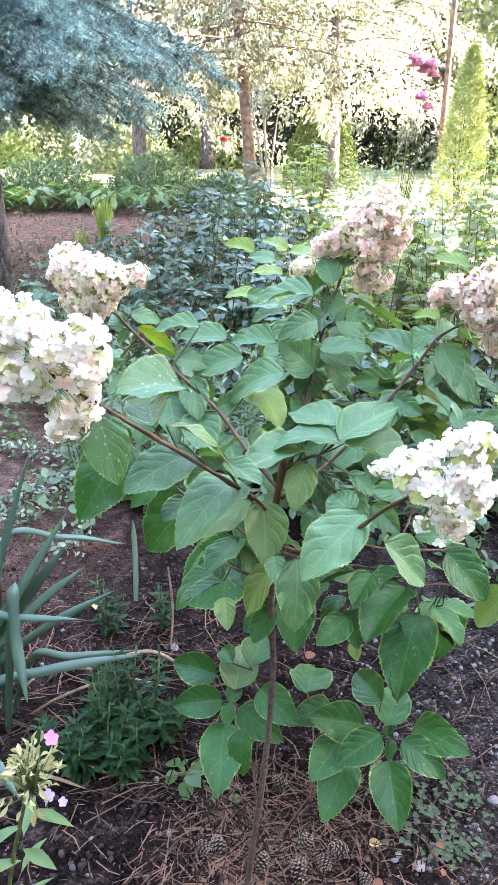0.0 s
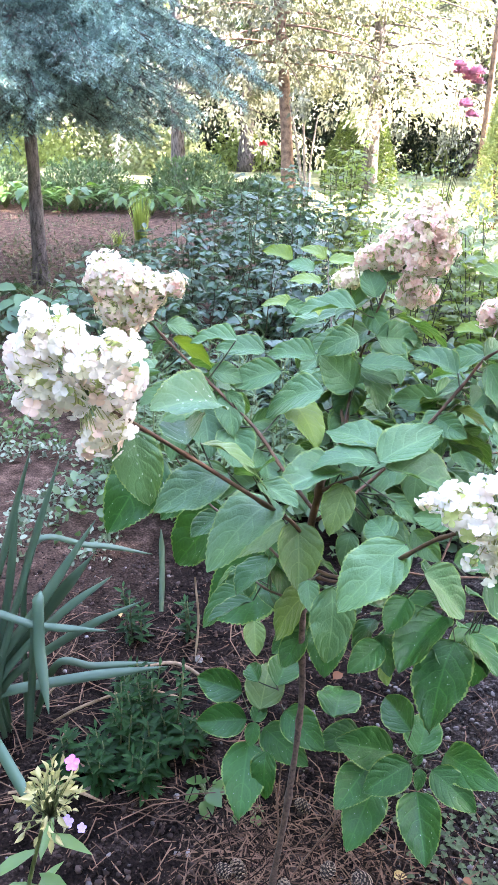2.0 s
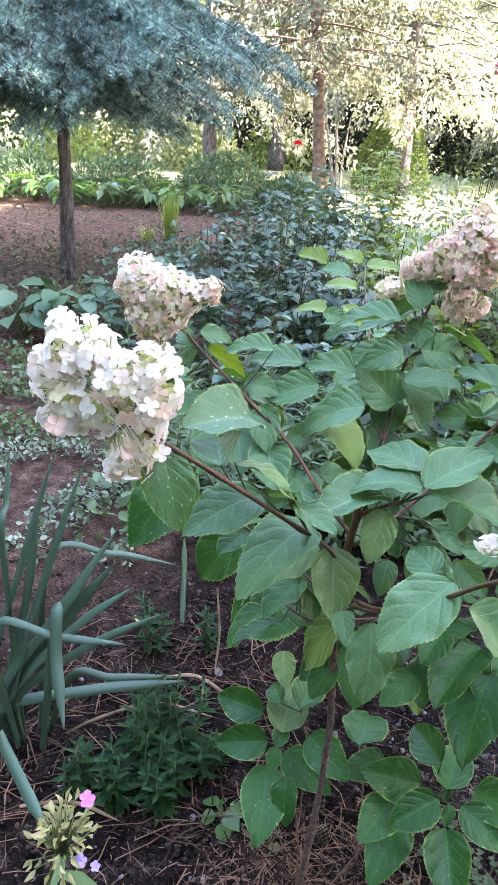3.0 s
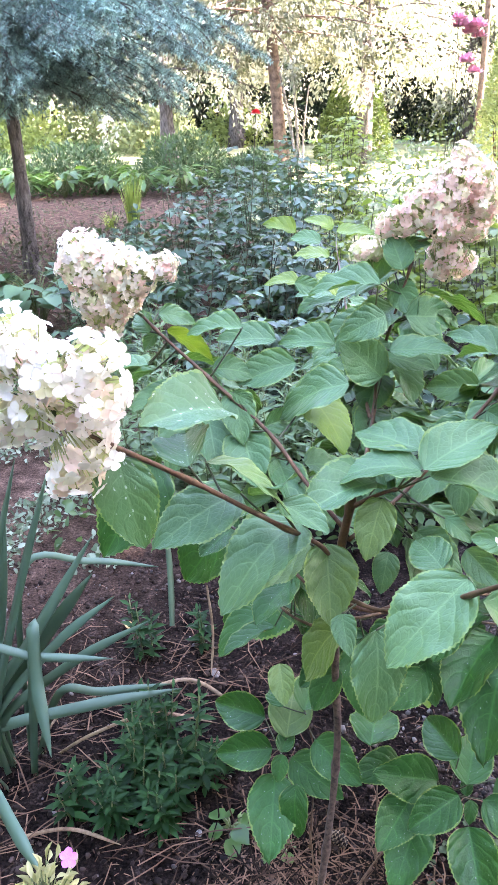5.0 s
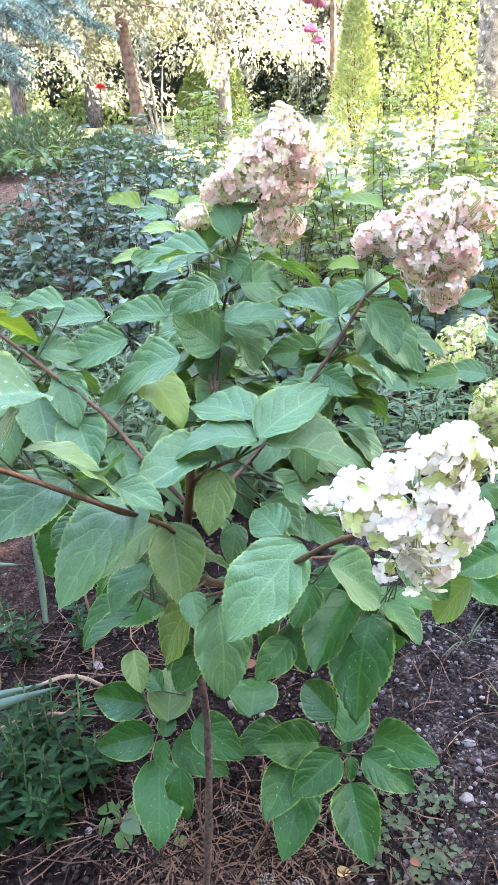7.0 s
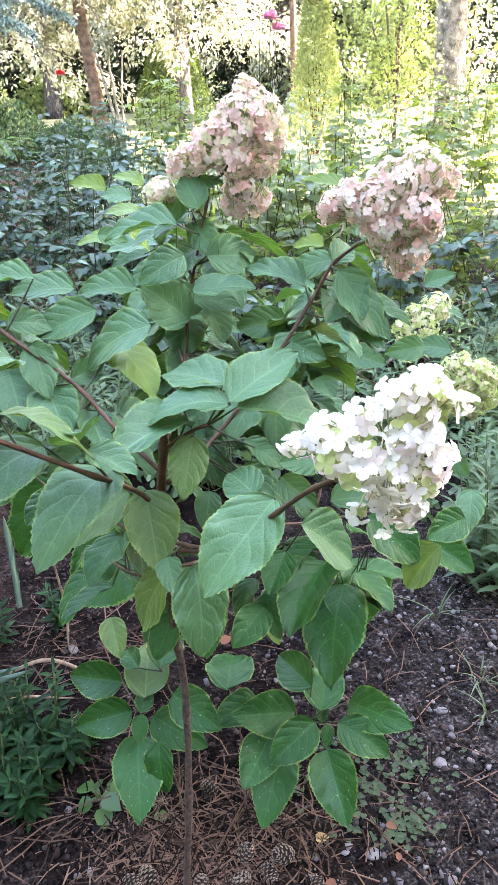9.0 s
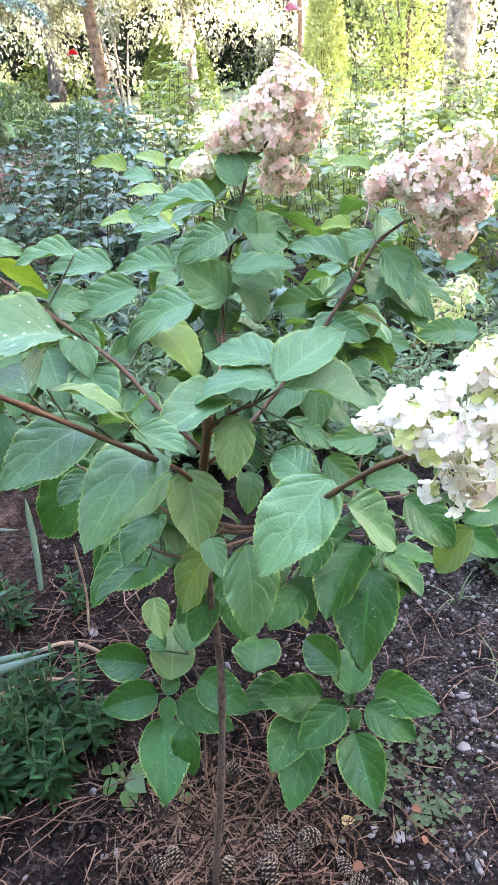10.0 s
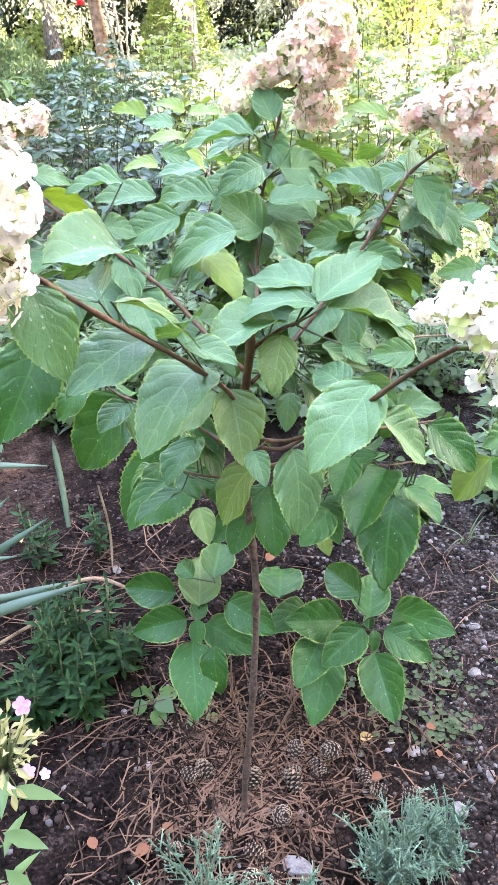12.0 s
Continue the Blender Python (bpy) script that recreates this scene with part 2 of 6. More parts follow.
def tube(name, line, radii, material, parent=None, sides=6, rough=0.0, label="", seed=1):
    v, f = tube_arrays(line, radii, sides, rough, np.random.default_rng(seed))
    return part(name, tri_mesh(name, v, f, True), material, parent, label)


def joined(name, pieces, material, parent=None, label="", smooth=True):
    """Several (verts, tris) arrays as one mesh."""
    vs, fs, k = [], [], 0
    for v, f in pieces:
        vs.append(v)
        fs.append(np.asarray(f) + k)
        k += len(v)
    return part(name, tri_mesh(name, np.vstack(vs), np.vstack(fs), smooth), material, parent, label)


OVAL = np.array([(0, 0), (0.36, 0.14), (0.5, 0.38), (0.4, 0.68), (0, 1), (-0.4, 0.68), (-0.5, 0.38), (-0.36, 0.14)])
LANCE = np.array([(0, 0), (0.32, 0.25), (0.5, 0.5), (0.3, 0.78), (0, 1), (-0.3, 0.78), (-0.5, 0.5), (-0.32, 0.25)])
DIAMOND = np.array([(0, 0), (0.5, 0.42), (0, 1), (-0.5, 0.42)])


def leaves(base, way, normal, length, width, outline=OVAL, fold=0.18, droop=0.12):
    """Vertices and triangles of many leaves: base points, directions, normals (n x 3), lengths and widths (n)."""
    base, way = np.asarray(base, float), unit(np.asarray(way, float))
    side = unit(np.cross(way, np.asarray(normal, float)))
    up = np.cross(side, way)
    n, k = len(base), len(outline)
    L, W = np.broadcast_to(length, n)[:, None, None], np.broadcast_to(width, n)[:, None, None]
    o = np.vstack([outline, (0, 0.45)])
    x, y = o[:, 0][None, :, None], o[:, 1][None, :, None]
    v = base[:, None] + side[:, None] * x * W + way[:, None] * y * L
    v = v + up[:, None] * (np.abs(x) * W * 2 * fold - droop * L * y * y)
    ids = np.arange(k)
    tri = np.stack([ids, (ids + 1) % k, np.full(k, k)], 1)
    f = tri[None] + (np.arange(n) * (k + 1))[:, None, None]
    return v.reshape(-1, 3), f.reshape(-1, 3)


def random_ways(rng, n, up=0.0, flat=1.0):
    d = rng.standard_normal((n, 3))
    d[:, 2] = d[:, 2] * flat + up
    return unit(d)


def aim(base, tip, roll, width):
    """The pose of a leaf template (1 long along y, 1 wide along x, facing z) from base to tip."""
    b, t = Vector(base), Vector(tip)
    d = t - b
    length = d.length
    d.normalize()
    n = Vector((0, 0, 1)) - d * d.z
    if n.length < 0.05:
        n = Vector((0, -1, 0)) + d * d.y
    n.normalize()
    n = Matrix.Rotation(radians(roll), 3, d) @ n
    s = d.cross(n)
    m = Matrix((s, d, n)).transposed().to_4x4()
    return Matrix.Translation(b) @ m @ Matrix.Diagonal((width, length, (width + length) / 2, 1))


# ---- ground ----
def ground_height(x, y):
    return 0.012 * noise.noise(Vector((x * 1.3, y * 1.3, 0))) + 0.006 * noise.noise(Vector((x * 6, y * 6, 3)))


def ground_material():
    m, nt, b = begin("garden soil and grass", 0.95, 0.03)
    big, mid, fine = noisy(nt, 0.9, 3.0), noisy(nt, 14, 5.0), noisy(nt, 130, 4.0)
    soil = ramp(nt, maths(nt, "ADD", maths(nt, "MULTIPLY", mid, 0.55), maths(nt, "MULTIPLY", fine, 0.45)),
                (0.40, (0.002, 0.0014, 0.0012)), (0.55, (0.012, 0.0082, 0.0070)), (0.71, (0.072, 0.051, 0.043)))
    path = ramp(nt, maths(nt, "ADD", maths(nt, "MULTIPLY", mid, 0.5), maths(nt, "MULTIPLY", fine, 0.5)),
                (0.36, (0.012, 0.007, 0.005)), (0.52, (0.080, 0.050, 0.037)), (0.68, (0.23, 0.15, 0.11)))
    grass = ramp(nt, maths(nt, "ADD", maths(nt, "MULTIPLY", mid, 0.5), maths(nt, "MULTIPLY", big, 0.5)),
                 (0.38, (0.12, 0.15, 0.06)), (0.62, (0.34, 0.33, 0.20)))
    tc = nt.nodes.new("ShaderNodeTexCoord")
    sep = nt.nodes.new("ShaderNodeSeparateXYZ")
    nt.links.new(tc.outputs["Object"], sep.inputs[0])
    wob = maths(nt, "MULTIPLY", maths(nt, "SUBTRACT", big, 0.5), 3.0)
    far = maths(nt, "SUBTRACT", maths(nt, "ADD", sep.outputs[1], wob), 8.6)
    left = maths(nt, "MULTIPLY", maths(nt, "MULTIPLY_ADD", sep.outputs[0], -2.0, -0.6), 1.0)
    onpath = maths(nt, "MULTIPLY", maths(nt, "MINIMUM", maths(nt, "MAXIMUM", far, 0.0), 1.0), maths(nt, "MINIMUM", maths(nt, "MAXIMUM", left, 0.0), 1.0))
    ongrass = maths(nt, "MINIMUM", maths(nt, "MAXIMUM", maths(nt, "SUBTRACT", maths(nt, "ADD", sep.outputs[1], wob), maths(nt, "SUBTRACT", 15.0, maths(nt, "MULTIPLY", 8.5, maths(nt, "MINIMUM", maths(nt, "MAXIMUM", maths(nt, "ADD", sep.outputs[0], 1.2), 0.0), 1.0)))), 0.0), 1.0)
    stony = ramp(nt, maths(nt, "ADD", maths(nt, "MULTIPLY", mid, 0.45), maths(nt, "MULTIPLY", fine, 0.55)),
                 (0.40, (0.003, 0.0022, 0.002)), (0.54, (0.028, 0.0225, 0.020)), (0.68, (0.15, 0.122, 0.108)))
    onstony = maths(nt, "MINIMUM", maths(nt, "MAXIMUM", maths(nt, "ADD", maths(nt, "MULTIPLY_ADD", sep.outputs[0], 4.5, -1.5), maths(nt, "MULTIPLY", wob, 0.5)), 0.0), 1.0)
    soil = blend(nt, onstony, soil, stony)
    bare = maths(nt, "MULTIPLY", maths(nt, "MAXIMUM", maths(nt, "SUBTRACT", maths(nt, "MULTIPLY_ADD", sep.outputs[0], -1.6, -0.5), maths(nt, "MULTIPLY", wob, 0.2)), 0.0),
                 maths(nt, "MAXIMUM", maths(nt, "SUBTRACT", sep.outputs[1], 1.7), 0.0))
    onpath = maths(nt, "MAXIMUM", onpath, maths(nt, "MINIMUM", maths(nt, "MAXIMUM", bare, 0.0), 0.8))
    col = blend(nt, ongrass, blend(nt, onpath, soil, path), grass)
    nt.links.new(col, b.inputs["Base Color"])
    bump(nt, b, maths(nt, "ADD", mid, maths(nt, "MULTIPLY", fine, 0.6)), 0.9, 0.012)
    return m


SOIL = ground_material()
xs = np.concatenate([-np.geomspace(300, 3.2, 14), np.arange(-3, 3.01, 0.05), np.geomspace(3.2, 300, 14)])
ys = np.concatenate([-np.geomspace(300, 0.4, 14), np.arange(-0.3, 4.01, 0.05), np.geomspace(4.2, 300, 26)])
gv = [(x, y, ground_height(x, y)) for y in ys for x in xs]
nx = len(xs)
gf = [(j * nx + i, j * nx + i + 1, (j + 1) * nx + i + 1, (j + 1) * nx + i) for j in range(len(ys) - 1) for i in range(nx - 1)]
ground = part("ground", mesh_of("ground", gv, gf), SOIL)
tagged(ground, "dark garden soil with a bare earth path and grass beyond", "ground", kind="structure")


# ---- the hydrangea ----
def leaf_template(name, seed, arch=0.10, fold=0.16, wave=0.02):
    """Ovate leaf with a pointed tip and a fine saw edge, arched and folded along its midrib."""
    rng = np.random.default_rng(seed)
    rows, cols = 41, 8
    verts, uvs, faces = [], [], []
    ph = rng.uniform(0, 6.28)
    for i in range(rows + 1):
        v = i / rows
        half = 1.18 * (v ** 0.52) * ((1 - v) ** 0.74) * (1 - 0.18 * v ** 4) if 0 < i < rows else 0.004
        tooth = 0.014 if i % 2 else -0.005
        for j in range(cols + 1):
            u = j / cols * 2 - 1
            h = half + (tooth if abs(u) > 0.99 and 1 < i < rows - 1 else 0)
            y = v + (0.009 if abs(u) > 0.99 and i % 2 else 0)
            z = fold * abs(u) ** 1.3 * half * 1.6 - arch * (v - 0.15) ** 2 * 2 - 0.05 * u * u * half
            z += wave * np.sin(9 * v + ph + (2 if u > 0 else 0)) * abs(u) ** 2 + 0.5 * wave * np.sin(23 * v + 2 * ph + (1 if u > 0 else 4)) * abs(u) ** 3
            z += 0.020 * noise.noise(Vector((u * 2.2, v * 4.5, seed * 3.7)))
            z += 0.0024 * np.sin((v - abs(u) ** 1.35 * 0.36) * 5.2 * 2 * np.pi) * (0.3 + 0.7 * abs(u)) * (1 - abs(u) ** 6)
            verts.append((u * h, y, z))
            uvs.append((u * 0.5 + 0.5, v))
    for i in range(rows):
        for j in range(cols):
            a = i * (cols + 1) + j
            faces.append((a, a + 1, a + cols + 2, a + cols + 1))
    return mesh_of(name, verts, faces, True, uvs)


SHAPES = [(0.10, 0.16, 0.03), (0.24, 0.10, 0.04), (0.05, 0.24, 0.025), (0.34, 0.14, 0.035), (0.16, 0.30, 0.04)]
TEMPLATES = {}
for mat_name, material in (("green", LEAF), ("flecked", LEAF_SPOT), ("young", LEAF_YELLOW_GREEN), ("olive", LEAF_OLIVE), ("low", LEAF_LOW)):
    for k, (arch, fold, wave) in enumerate(SHAPES):
        me = leaf_template("leaf", k + 3, arch, fold, wave)
        me.materials.append(material)
        TEMPLATES[mat_name, k] = me

BRANCH_LINES = []     # where the leaf stalks may spring from
leaf_count = 0


def stalk(base, way, owner, radius=0.0012, reach=0.10, material=None):
    """A leaf stalk from the nearest branch to the leaf's base."""
    b = np.array(base)
    best, where = 9.0, None
    for line in BRANCH_LINES:
        d = np.linalg.norm(line - b, axis=1)
        k = int(d.argmin())
        if d[k] < best:
            best, where = d[k], line[max(0, k - 1)]
    if where is None or best > reach or best < 0.004:
        return
    line = smooth_line([where, (where + b) / 2 + (0, 0, -0.02 * best), b], 8)
    ob = tube("leaf_stalk", line - np.array(owner.location), np.linspace(radius * 1.3, radius, 8), material or LEAF_STALK, owner, 5)
    return ob


def leaf(owner, base, tip, roll, width, kind="green"):
    global leaf_count
    leaf_count += 1
    ob = new("leaf", TEMPLATES[kind, (leaf_count * 7 + 3) % 5])
    ob.parent = owner
    ob.matrix_local = Matrix.Translation(-owner.location) @ aim(base, tip, roll, width)
    if kind == "young":
        ob["label"] = "yellow-green leaf"
    d = unit(np.array(tip) - np.array(base))
    stalk(base, d, owner)
    return ob


def branch(owner, points, r0, r1, material, name="branch", n=26, nodes_every=6):
    if name == "branch":
        r0, r1 = r0 * 0.68, r1 * 0.68
    line = smooth_line(points, n)
    rad = np.linspace(r0, r1, n)
    for k in range(nodes_every // 2, n - 1, nodes_every):
        rad[k] *= 1.35
    BRANCH_LINES.append(line)
    return tube(name, line - np.array(owner.location), rad, material, owner, 9, 0.05, seed=n + int(1000 * abs(points[0][0])))


hydrangea = thing("hydrangea", (0.010, 1.105, 0.0), "panicle hydrangea with white and pink heads on a bare stem", "shrub")
branch(hydrangea, [(0.010, 1.105, -0.03), (0.016, 1.106, 0.10), (0.040, 1.11, 0.36), (0.052, 1.115, 0.58), (0.046, 1.12, 0.72), (0.046, 1.13, 0.86)], 0.0060, 0.0054, BARK, "stem", 44, 7)
branch(hydrangea, [(0.046, 1.13, 0.85), (0.048, 1.132, 0.915), (0.058, 1.124, 0.991), (0.064, 1.14, 1.03)], 0.0072, 0.005, TWIG, "stem", 14)
branch(hydrangea, [(0.044, 1.13, 0.88), (0.025, 1.115, 0.934), (-0.037, 1.02, 1.030), (-0.122, 0.955, 1.120), (-0.173, 0.875, 1.195), (-0.195, 0.86, 1.215)], 0.0052, 0.0035, TWIG)
branch(hydrangea, [(0.056, 1.128, 0.95), (0.00, 1.18, 1.00), (-0.050, 1.224, 1.052), (-0.133, 1.274, 1.112), (-0.205, 1.313, 1.165), (-0.23, 1.32, 1.19)], 0.0048, 0.003, TWIG)
branch(hydrangea, [(0.062, 1.13, 1.00), (0.085, 1.24, 0.99), (0.110, 1.37, 1.01), (0.122, 1.44, 1.06), (0.140, 1.455, 1.13), (0.165, 1.46, 1.22), (0.175, 1.47, 1.26)], 0.0048, 0.003, TWIG)
branch(hydrangea, [(0.058, 1.124, 0.99), (0.094, 1.099, 1.025), (0.118, 1.106, 1.028)], 0.0045, 0.003, TWIG, n=12)
branch(hydrangea, [(0.058, 1.125, 0.94), (0.140, 1.21, 0.965), (0.222, 1.245, 1.045), (0.282, 1.265, 1.120), (0.313, 1.268, 1.168), (0.345, 1.25, 1.20)], 0.0048, 0.003, TWIG)
branch(hydrangea, [(0.046, 1.13, 0.85), (0.095, 1.03, 0.900), (0.145, 0.925, 0.995), (0.172, 0.83, 1.085), (0.185, 0.775, 1.13)], 0.0044, 0.0034, TWIG)
branch(hydrangea, [(0.044, 1.13, 0.84), (0.095, 1.10, 0.845), (0.16, 1.12, 0.86), (0.27, 1.20, 0.80), (0.40, 1.27, 0.76)], 0.0045, 0.0022, TWIG)
branch(hydrangea, [(0.044, 1.13, 0.80), (0.09, 1.22, 0.74), (0.22, 1.30, 0.70), (0.33, 1.36, 0.62), (0.45, 1.42, 0.58)], 0.0042, 0.002, TWIG)
branch(hydrangea, [(0.042, 1.13, 0.78), (-0.02, 1.25, 0.72), (-0.06, 1.45, 0.62), (-0.04, 1.62, 0.53)], 0.004, 0.002, TWIG)
branch(hydrangea, [(0.044, 1.13, 0.82), (-0.05, 1.25, 0.84), (-0.14, 1.38, 0.82), (-0.22, 1.42, 0.91)], 0.004, 0.002, TWIG)
branch(hydrangea, [(0.105, 1.37, 1.01), (0.10, 1.60, 1.03), (0.10, 1.95, 1.05), (0.10, 2.35, 1.10)], 0.004, 0.0022, TWIG)
branch(hydrangea, [(0.21, 1.21, 1.06), (0.30, 1.45, 0.98), (0.42, 1.75, 0.97), (0.52, 2.0, 1.01), (0.66, 2.34, 1.08)], 0.0035, 0.002, TWIG)
branch(hydrangea, [(0.30, 1.45, 0.97), (0.44, 1.75, 0.80), (0.58, 2.02, 0.68), (0.80, 2.2, 0.66), (0.93, 2.45, 0.70)], 0.003, 0.002, TWIG)
shoot = thing("hydrangea_shoot", (-0.05, 1.42, 0.0), "low hydrangea shoot with broad wet green leaves", "shrub", "low shoots")
branch(shoot, [(0.03, 1.20, 0.0), (0.02, 1.30, 0.14), (-0.02, 1.38, 0.20), (-0.045, 1.42, 0.25)], 0.0028, 0.002, TWIG)
branch(shoot, [(0.02, 1.30, 0.10), (0.03, 1.42, 0.22), (0.01, 1.47, 0.30)], 0.003, 0.002, TWIG)
shoot_b = thing("hydrangea_shoot", (0.29, 1.33, 0.0), "low hydrangea shoot with broad wet green leaves", "shrub", "low shoots")
branch(shoot_b, [(0.05, 1.20, 0.0), (0.15, 1.28, 0.10), (0.24, 1.33, 0.18), (0.295, 1.335, 0.235)], 0.0028, 0.002, TWIG)
branch(shoot_b, [(0.15, 1.28, 0.08), (0.16, 1.40, 0.16), (0.15, 1.49, 0.20)], 0.003, 0.002, TWIG)
leaf(hydrangea, (0.162, 0.917, 1.029), (0.074, 0.862, 0.967), -12, 0.080, "green")
leaf(hydrangea, (0.214, 1.030, 0.915), (0.291, 1.050, 0.833), 42, 0.075, "green")
leaf(hydrangea, (0.028, 1.133, 0.930), (0.037, 1.055, 0.857), -3, 0.071, "olive")
leaf(hydrangea, (0.053, 1.090, 0.833), (-0.019, 1.080, 0.750), -15, 0.073, "olive")
leaf(hydrangea, (-0.007, 1.088, 0.991), (-0.098, 0.979, 0.983), -3, 0.094, "green")
leaf(hydrangea, (0.007, 1.134, 0.929), (-0.081, 1.080, 0.896), -9, 0.072, "olive")
leaf(hydrangea, (0.007, 1.780, 0.431), (-0.179, 1.720, 0.302), -36, 0.199, "low")
leaf(hydrangea, (-0.120, 1.560, 0.709), (-0.245, 1.520, 0.593), -36, 0.137, "low")
leaf(hydrangea, (-0.076, 1.044, 1.055), (-0.166, 0.970, 1.048), -21, 0.077, "green")
leaf(hydrangea, (-0.111, 1.012, 1.113), (-0.010, 1.004, 1.091), -12, 0.055, "olive")
leaf(hydrangea, (-0.042, 1.067, 1.040), (-0.030, 1.000, 1.100), 15, 0.060, "green")
leaf(hydrangea, (-0.031, 1.054, 1.037), (0.025, 1.012, 1.024), 6, 0.047, "green")
leaf(hydrangea, (0.090, 1.120, 1.030), (0.001, 1.046, 1.048), -9, 0.077, "green")
leaf(hydrangea, (0.096, 1.101, 1.017), (0.071, 1.047, 0.968), -6, 0.051, "olive")
leaf(hydrangea, (0.143, 1.099, 1.056), (0.034, 1.110, 1.076), -3, 0.074, "green")
leaf(hydrangea, (0.144, 1.129, 1.069), (0.068, 1.210, 1.070), -12, 0.073, "green")
leaf(hydrangea, (0.142, 1.098, 1.059), (0.234, 1.135, 1.104), 15, 0.072, "green")
leaf(hydrangea, (0.149, 1.089, 1.055), (0.281, 1.090, 1.025), 12, 0.089, "green")
leaf(hydrangea, (0.155, 1.000, 0.982), (0.127, 1.049, 1.000), -27, 0.050, "green")
leaf(hydrangea, (0.059, 1.229, 1.120), (-0.048, 1.249, 1.090), -30, 0.075, "green")
leaf(hydrangea, (0.120, 1.370, 1.076), (0.059, 1.366, 1.137), -66, 0.073, "green")
leaf(hydrangea, (0.273, 1.380, 1.055), (0.194, 1.400, 1.050), -54, 0.054, "green")
leaf(hydrangea, (-0.093, 1.062, 1.154), (-0.159, 0.966, 1.193), -27, 0.081, "flecked")
leaf(hydrangea, (0.008, 1.282, 1.079), (0.060, 1.194, 1.060), -3, 0.069, "young")
leaf(hydrangea, (0.120, 1.360, 1.176), (0.059, 1.324, 1.163), -51, 0.052, "green")
leaf(hydrangea, (0.157, 1.420, 1.158), (0.242, 1.450, 1.148), 63, 0.065, "green")
leaf(hydrangea, (0.152, 1.440, 1.225), (0.134, 1.466, 1.272), -24, 0.048, "green")
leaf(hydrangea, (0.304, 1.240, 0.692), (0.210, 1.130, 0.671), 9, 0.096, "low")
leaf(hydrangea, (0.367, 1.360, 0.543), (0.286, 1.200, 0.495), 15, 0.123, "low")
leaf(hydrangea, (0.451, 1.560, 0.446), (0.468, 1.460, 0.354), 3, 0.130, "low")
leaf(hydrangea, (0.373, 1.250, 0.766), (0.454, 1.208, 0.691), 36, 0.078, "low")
leaf(hydrangea, (0.532, 1.318, 0.635), (0.476, 1.332, 0.538), -33, 0.074, "olive")
leaf(hydrangea, (0.323, 1.297, 0.770), (0.407, 1.280, 0.786), 27, 0.058, "green")
leaf(hydrangea, (0.075, 0.938, 0.945), (0.080, 0.879, 0.865), -12, 0.065, "green")
leaf(hydrangea, (0.047, 1.055, 0.875), (0.050, 1.005, 0.865), 14, 0.033, "green")
leaf(hydrangea, (0.096, 1.220, 0.700), (0.089, 1.137, 0.622), 4, 0.075, "low")
leaf(hydrangea, (0.049, 1.131, 0.721), (0.014, 1.095, 0.671), -16, 0.046, "low")
leaf(hydrangea, (-0.032, 1.046, 0.800), (-0.026, 1.004, 0.770), 9, 0.034, "olive")
leaf(hydrangea, (-0.248, 1.417, 0.911), (-0.314, 1.287, 0.812), -35, 0.117, "low")
leaf(hydrangea, (-0.177, 0.893, 1.177), (-0.154, 0.851, 1.103), 20, 0.059, "flecked")
leaf(hydrangea, (0.238, 1.001, 1.023), (0.183, 0.999, 1.023), -63, 0.036, "green")
leaf(hydrangea, (0.200, 1.084, 0.954), (0.239, 1.050, 0.923), 55, 0.039, "green")
leaf(hydrangea, (0.170, 1.181, 0.962), (0.206, 1.157, 0.933), 14, 0.034, "green")
leaf(hydrangea, (0.165, 1.060, 1.013), (0.197, 1.042, 0.996), 28, 0.027, "green")
leaf(hydrangea, (0.114, 1.143, 0.911), (0.101, 1.100, 0.882), -7, 0.036, "green")
leaf(hydrangea, (0.190, 1.191, 0.658), (0.133, 1.134, 0.641), -29, 0.055, "low")
leaf(hydrangea, (0.243, 1.432, 0.408), (0.247, 1.389, 0.392), 17, 0.031, "young")
leaf(hydrangea, (-0.121, 0.954, 1.136), (-0.141, 1.047, 1.146), -16, 0.063, "flecked")
leaf(hydrangea, (-0.097, 1.272, 1.094), (-0.085, 1.204, 1.055), 12, 0.052, "green")
leaf(hydrangea, (-0.130, 1.283, 1.123), (-0.068, 1.284, 1.123), 42, 0.041, "green")
leaf(hydrangea, (-0.199, 1.332, 1.164), (-0.127, 1.328, 1.125), -48, 0.054, "young")
leaf(hydrangea, (-0.040, 1.346, 1.146), (-0.128, 1.346, 1.148), -23, 0.058, "green")
leaf(hydrangea, (-0.086, 1.299, 1.178), (-0.164, 1.296, 1.180), -14, 0.052, "green")
leaf(hydrangea, (-0.210, 1.337, 1.189), (-0.156, 1.341, 1.182), 37, 0.036, "green")
leaf(hydrangea, (-0.220, 1.316, 1.168), (-0.250, 1.344, 1.195), -46, 0.032, "green")
leaf(hydrangea, (-0.214, 1.334, 1.161), (-0.235, 1.325, 1.138), -38, 0.021, "green")
leaf(hydrangea, (-0.011, 1.296, 1.127), (-0.097, 1.290, 1.101), -39, 0.059, "green")
leaf(hydrangea, (0.047, 1.348, 1.138), (-0.036, 1.355, 1.146), -27, 0.055, "green")
leaf(hydrangea, (0.145, 1.477, 1.199), (0.167, 1.416, 1.168), 44, 0.048, "green")
leaf(hydrangea, (0.136, 1.484, 1.251), (0.103, 1.446, 1.210), -39, 0.042, "green")
leaf(hydrangea, (0.127, 1.357, 1.124), (0.217, 1.341, 1.136), 14, 0.061, "green")
leaf(hydrangea, (0.127, 1.394, 1.103), (0.200, 1.375, 1.090), 30, 0.051, "green")
leaf(hydrangea, (0.277, 1.274, 1.143), (0.203, 1.303, 1.175), -19, 0.057, "green")
